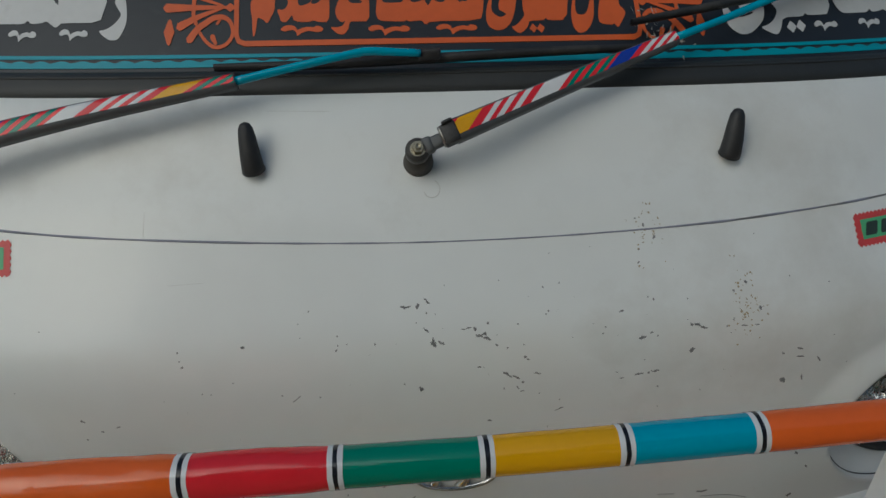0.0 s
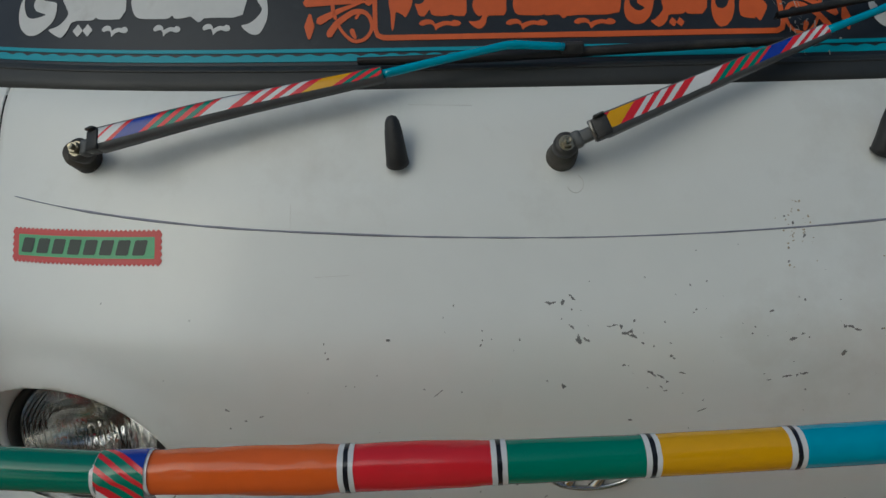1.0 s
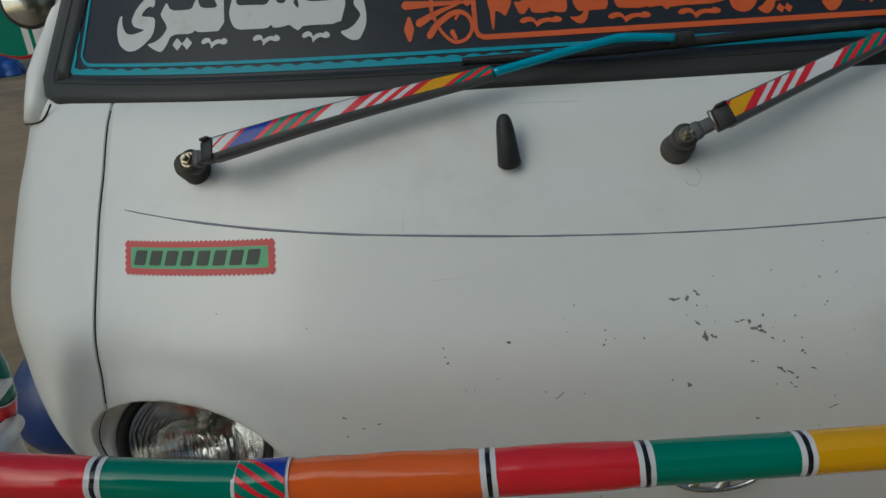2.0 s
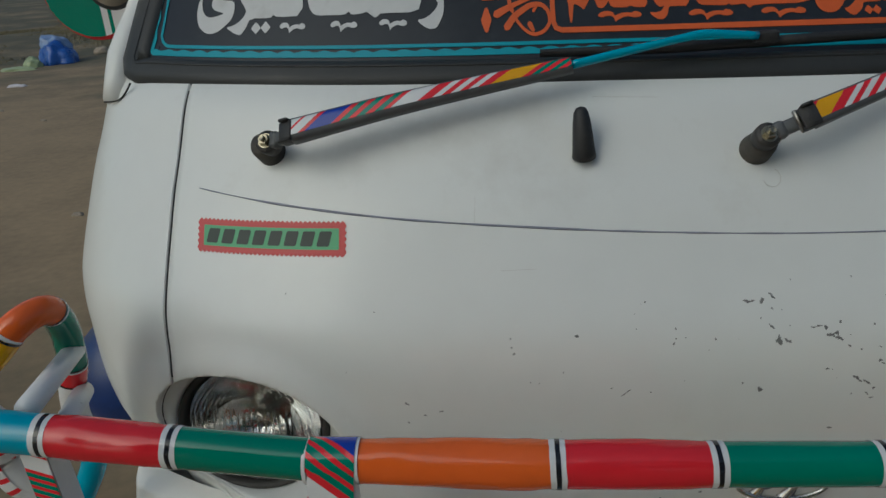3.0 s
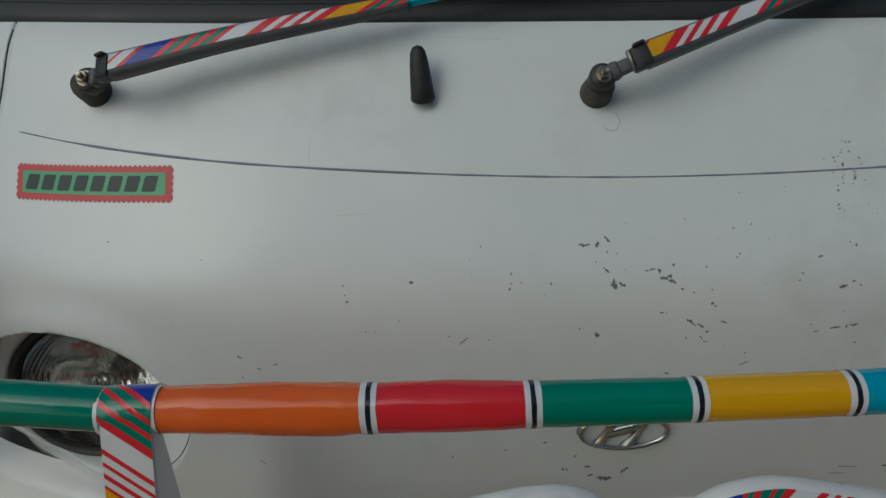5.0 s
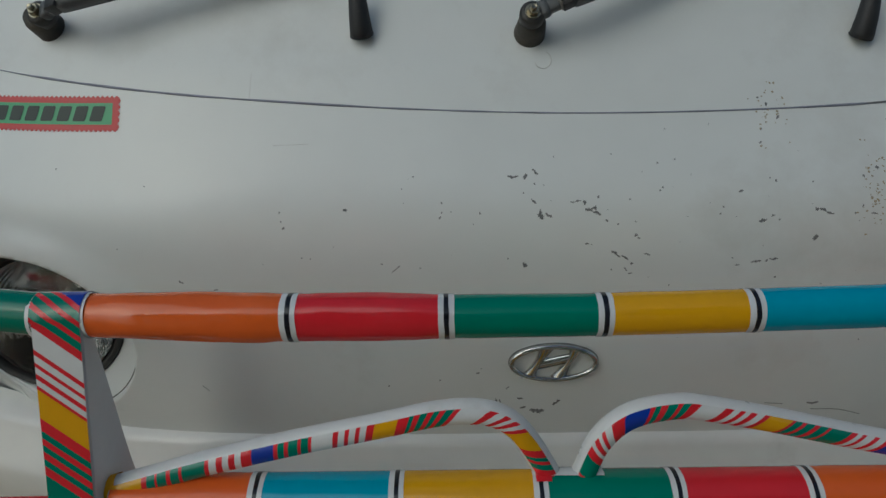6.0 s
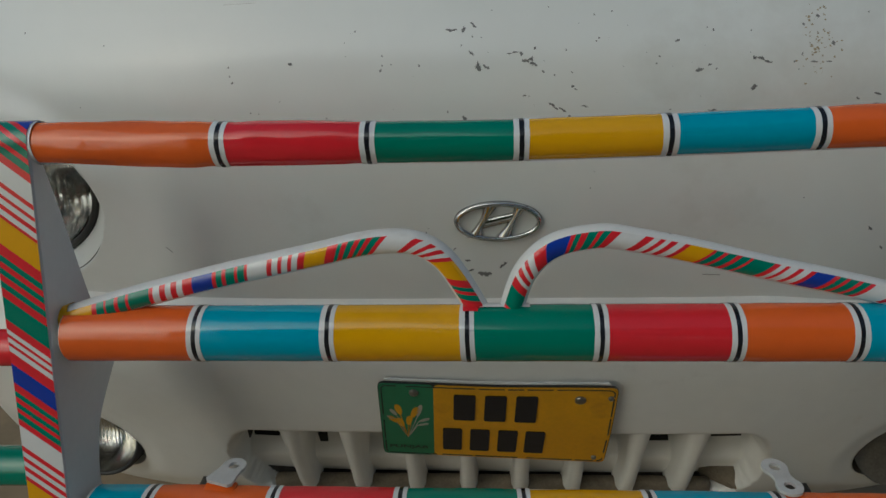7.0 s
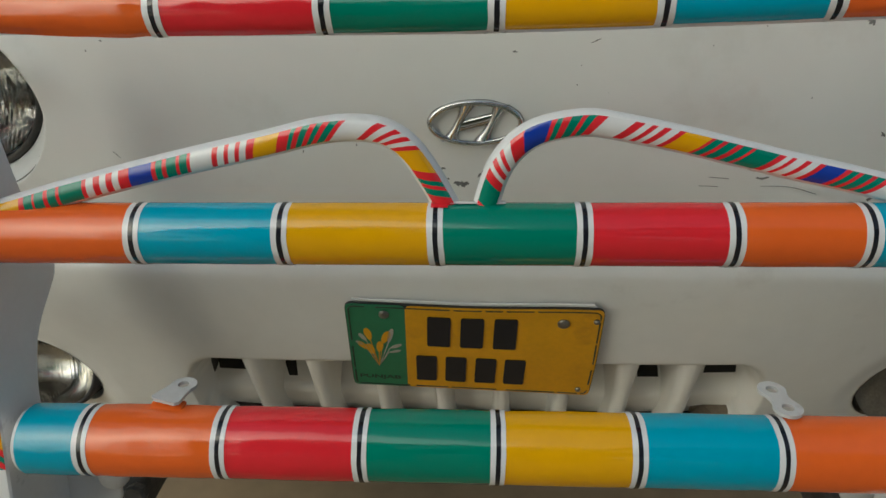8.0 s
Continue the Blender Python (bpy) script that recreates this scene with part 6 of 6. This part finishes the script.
# side wings: short outer rails, an outer leg and a bent loop beside the corner
for side in (-1, 1):
    for z, r, c, y in ((0.727, 0.0185, "red", -0.025), (0.592, 0.0205, "green", -0.050)):
        a, b = sorted((side * 0.470, side * 0.70))
        rail = part("wing_rail", pipe(tube_path(a, b, y, z), r, 20), TUBE, bull)
        part("tape_band", pipe(tube_path(a + 0.004, b - 0.004, y, z), r + 0.0008, 20, caps=False, wobble=0.0005), VINYL[c], rail)
    rows = []
    for i in range(24):
        z = 0.958 - 0.017 * i
        cx, f = 0.7225 - 0.20 * (0.956 - z), -0.014 - 0.19 * (0.933 - z)
        rows.append([(side * x, y, z) for x, y in ((cx - 0.0125, f), (cx + 0.0125, f), (cx + 0.0125, f + 0.034), (cx - 0.0125, f + 0.034 - 0.01))])
    leg = part("outer_leg", grid(rows, closed_u=True), TUBE, bull, "white steel outer leg with striped tape", smooth=False)

    def strip2(s, w):
        z = 0.958 - s
        return Vector((side * (0.7225 - 0.20 * (0.956 - z) + (0.5 - w) * 0.024), -0.0155 - 0.19 * (0.933 - z), z))

    seq = [("red", 0.004), ("white", 0.004), ("red", 0.004), ("white", 0.015)] + [("red", 0.0035), ("green", 0.0045)] * 4 + [("red", 0.004), ("blue", 0.026)] + [("red", 0.005), ("white", 0.006)] * 4 + [("yellow", 0.025)] + [("red", 0.005), ("green", 0.012)] * 3
    stripes(strip2, sum(q[1] for q in seq) - 0.008, seq, 0.008, leg, across=4)
    loop_pts = [(-0.813, 0.060, 0.983), (-0.785, 0.070, 1.008), (-0.764, 0.080, 1.031), (-0.752, 0.100, 1.037), (-0.750, 0.120, 1.028), (-0.757, 0.140, 0.998), (-0.764, 0.150, 0.967), (-0.775, 0.160, 0.934), (-0.787, 0.165, 0.904), (-0.796, 0.170, 0.860), (-0.798, 0.180, 0.810), (-0.801, 0.180, 0.780), (-0.819, 0.170, 0.742), (-0.838, 0.150, 0.709), (-0.868, 0.130, 0.695)]
    pts = spline([((abs(x) + 0.011) * side, y, z) for x, y, z in loop_pts], 90)
    loop_tube = part("side_loop", pipe(pts, 0.0148, 18), TUBE, bull, "bent side loop in coloured tape bands")
    for a, b, c in ((0, 11, "yellow"), (11, 21, "orange"), (21, 38, "green"), (38, 43, "red"), (58, 89, "teal")):
        part("tape_band", pipe(pts[a:b + 1], 0.0154, 18, caps=False), VINYL[c], loop_tube)
        part("tape_ring", pipe([pts[b], pts[b].lerp(pts[min(89, b + 1)], 0.5)], 0.0159, 18, caps=False), VINYL["white"], loop_tube)
        part("tape_ring", pipe([pts[max(0, b - 1)].lerp(pts[b], 0.55), pts[b]], 0.0160, 18, caps=False), VINYL["black"], loop_tube)
    for a, b in (((-0.739, 0.020, 0.978), (-0.770, 0.150, 0.964)), ((-0.729, 0.050, 0.940), (-0.786, 0.165, 0.898))):
        part("stay", pipe([Vector((abs(p[0]) * side, p[1], p[2])) for p in (a, b)], 0.0112, 14), TUBE, bull, "white steel stay")
    arch([(abs(x) * side, y, z) for x, y, z in ((-0.796, 0.020, 0.977), (-0.777, 0.020, 0.958), (-0.778, 0.020, 0.918), (-0.765, 0.020, 0.892), (-0.746, 0.030, 0.877))], [("green", 2), ("red", 1)] + [("white", 1.4), ("red", 0.8)] * 7, 0.006, "white bent stay with red striped tape", 0.0165, "stay", -72, 96, 30)

# ---- chassis, wheels and mirrors of the truck ----
for side in (-1, 1):
    part("chassis_rail", box((0.06, 1.55, 0.12), 0.008, pose(side * 0.40, 0.98, 0.42)), DARK_IRON, truck)
    m = pose(side * 0.70, 0.95, 0.31, 0, 90 * side, 0)
    wheel = part("wheel", turned([(0.19, -0.085), (0.27, -0.095), (0.305, -0.075), (0.312, 0.0), (0.305, 0.075), (0.27, 0.095), (0.19, 0.085)], m, 40), TYRE, truck, "dusty black tyre on a steel rim")
    part("rim", turned([(0.0, 0.04), (0.08, 0.05), (0.12, 0.03), (0.17, 0.04), (0.192, 0.088), (0.192, -0.085)], m, 36), STEEL, wheel)
    mc = Vector((side * 0.899, 0.60, 1.331))
    mm = aim(mc, (0, -1, 0))
    mirror = part("side_mirror", turned([(0.0, -0.012), (0.073, -0.012), (0.078, -0.004), (0.079, 0.004), (0.075, 0.010), (0.0, 0.010)], mm, 40), VINYL["red"], truck, "round side mirror with a painted back")
    for a, b, c in ((-0.0725, 0.012, "green"), (0.012, 0.022, "white"), (0.022, 0.028, "green"), (0.028, 0.0725, "white")):
        out = []
        n = 14
        xs = [a + (b - a) * i / n for i in range(n + 1)]
        r = 0.0730
        out = [(x, -math.sqrt(max(0, r * r - x * x))) for x in xs] + [(x, math.sqrt(max(0, r * r - x * x))) for x in xs[::-1]]
        part("painted_field", slab(out, lambda u, v, h: mc + Vector((u, -h, v)), 0.008, 0.0135), VINYL[c], mirror, smooth=False)
    lc = Vector((side * 0.815, 0.50, 1.335))
    small = part("front_mirror", turned([(0.0, -0.014), (0.026, -0.012), (0.034, 0.0), (0.036, 0.004), (0.033, 0.006), (0.0, 0.007)], aim(lc, (-side * 0.1, -1, 0.1)), 32), RUBBER, truck, "small round convex mirror")
    part("mirror_glass", turned([(0.0, 0.011), (0.016, 0.0098), (0.031, 0.0065)], aim(lc, (-side * 0.1, -1, 0.1)), 32), CHROME, small, "convex mirror glass")
    part("mirror_arm", pipe([lc + Vector((0, 0.012, 0)), Vector((side * 0.80, 0.62, 1.36))], 0.006, 10), DARK_IRON, truck)
    part("mirror_arm", pipe(spline([mc + Vector((0, 0.02, 0)), mc + Vector((-side * 0.04, 0.10, -0.05)), mc + Vector((-side * 0.11, 0.16, -0.12))], 12), 0.010, 10), DARK_IRON, truck)
part("axle", pipe([Vector((-0.66, 0.95, 0.31)), Vector((0.66, 0.95, 0.31))], 0.035, 16), DARK_IRON, truck)
part("cross_beam", box((0.86, 0.05, 0.06), 0.006, pose(0, 0.24, 0.36)), DARK_IRON, truck)

# ---- litter and stones on the ground ----
def crumpled(name, place, size, material, seed, label, category):
    bm = bmesh.new()
    bmesh.ops.create_icosphere(bm, subdivisions=4, radius=1)
    for v in bm.verts:
        c = v.co.copy()
        k = 1 + 0.30 * noise.noise(c * 1.7 + Vector((seed, 0, 0))) + 0.16 * abs(noise.noise(c * 4.5 + Vector((0, seed, 0)))) + 0.05 * noise.noise(c * 11)
        v.co = Vector((c.x * k * size[0], c.y * k * size[1], max(-0.12, c.z * k) * size[2]))
    ob = link(name, bm, material)
    ob.location = Vector(place) + Vector((0, 0, ground_z(place[0], place[1]) + 0.10 * size[2]))
    return tagged(ob, label, category)


crumpled("plastic_bag", (-7.70, 11.35, 0), (0.30, 0.25, 0.30), BAG_BLUE, 1.0, "crumpled blue plastic bag on the sand", "litter")
crumpled("plastic_bag", (-7.95, 11.00, 0), (0.14, 0.12, 0.14), BAG_PALE, 4.0, "pale green crumpled plastic bag on the sand", "litter")
crumpled("plastic_bag", (-7.98, 10.65, 0), (0.27, 0.13, 0.05), BAG_PALE, 7.0, "flat pale green plastic bag on the sand", "litter")
crumpled("plastic_bag", (-7.82, 11.55, 0), (0.31, 0.18, 0.42), BAG_SHEER, 2.0, "thin pale blue plastic bag on the sand", "litter")
crumpled("paper_scrap", (-6.8, 8.8, 0), (0.13, 0.08, 0.03), PAPER, 9.0, "white scrap of crumpled paper on the sand", "litter")
crumpled("stone", (-7.50, 12.45, 0), (0.15, 0.10, 0.10), STONE, 20, "pale brown stone on the sand", "stone")
rnd = random.Random(12)
for i in range(7):
    x, y = rnd.uniform(-9, -2.2), rnd.uniform(3, 9)
    s = rnd.uniform(0.012, 0.03)
    crumpled("stone", (x, y, 0), (s * 1.3, s, s * 0.8), STONE, 21 + i, "small pale brown stone on the sand", "stone")
# dry grass on the far sand
verts, faces = [], []
for i in range(2200):
    cx, cy = rnd.uniform(-15, -6.5), rnd.uniform(9.5, 24)
    if cy < 12.5 + 2.5 * noise.noise(Vector((cx * 0.3, 0, 5))) and cx > -9.2:
        continue
    if noise.noise(Vector((cx * 0.35, cy * 0.35, 2))) < -0.05:
        continue
    for k in range(30):
        a, ln = rnd.uniform(0, 6.28), rnd.uniform(0.015, 0.05)
        bx0, by0 = cx + rnd.gauss(0, 0.30), cy + rnd.gauss(0, 0.30)
        g = ground_z(bx0, by0)
        w = 0.012
        b0 = len(verts)
        verts += [(bx0 - w * math.sin(a), by0 + w * math.cos(a), g - 0.01), (bx0 + w * math.sin(a), by0 - w * math.cos(a), g - 0.01), (bx0 + math.cos(a) * ln * 0.7, by0 + math.sin(a) * ln * 0.7, g + ln)]
        faces.append((b0, b0 + 1, b0 + 2))
me = bpy.data.meshes.new("dry_grass")
me.from_pydata(verts, [], faces)
me.materials.append(GRASS)
tagged(new("dry_grass", me), "patchy low dry grass and weeds on the sand", "grass", kind="stuff")
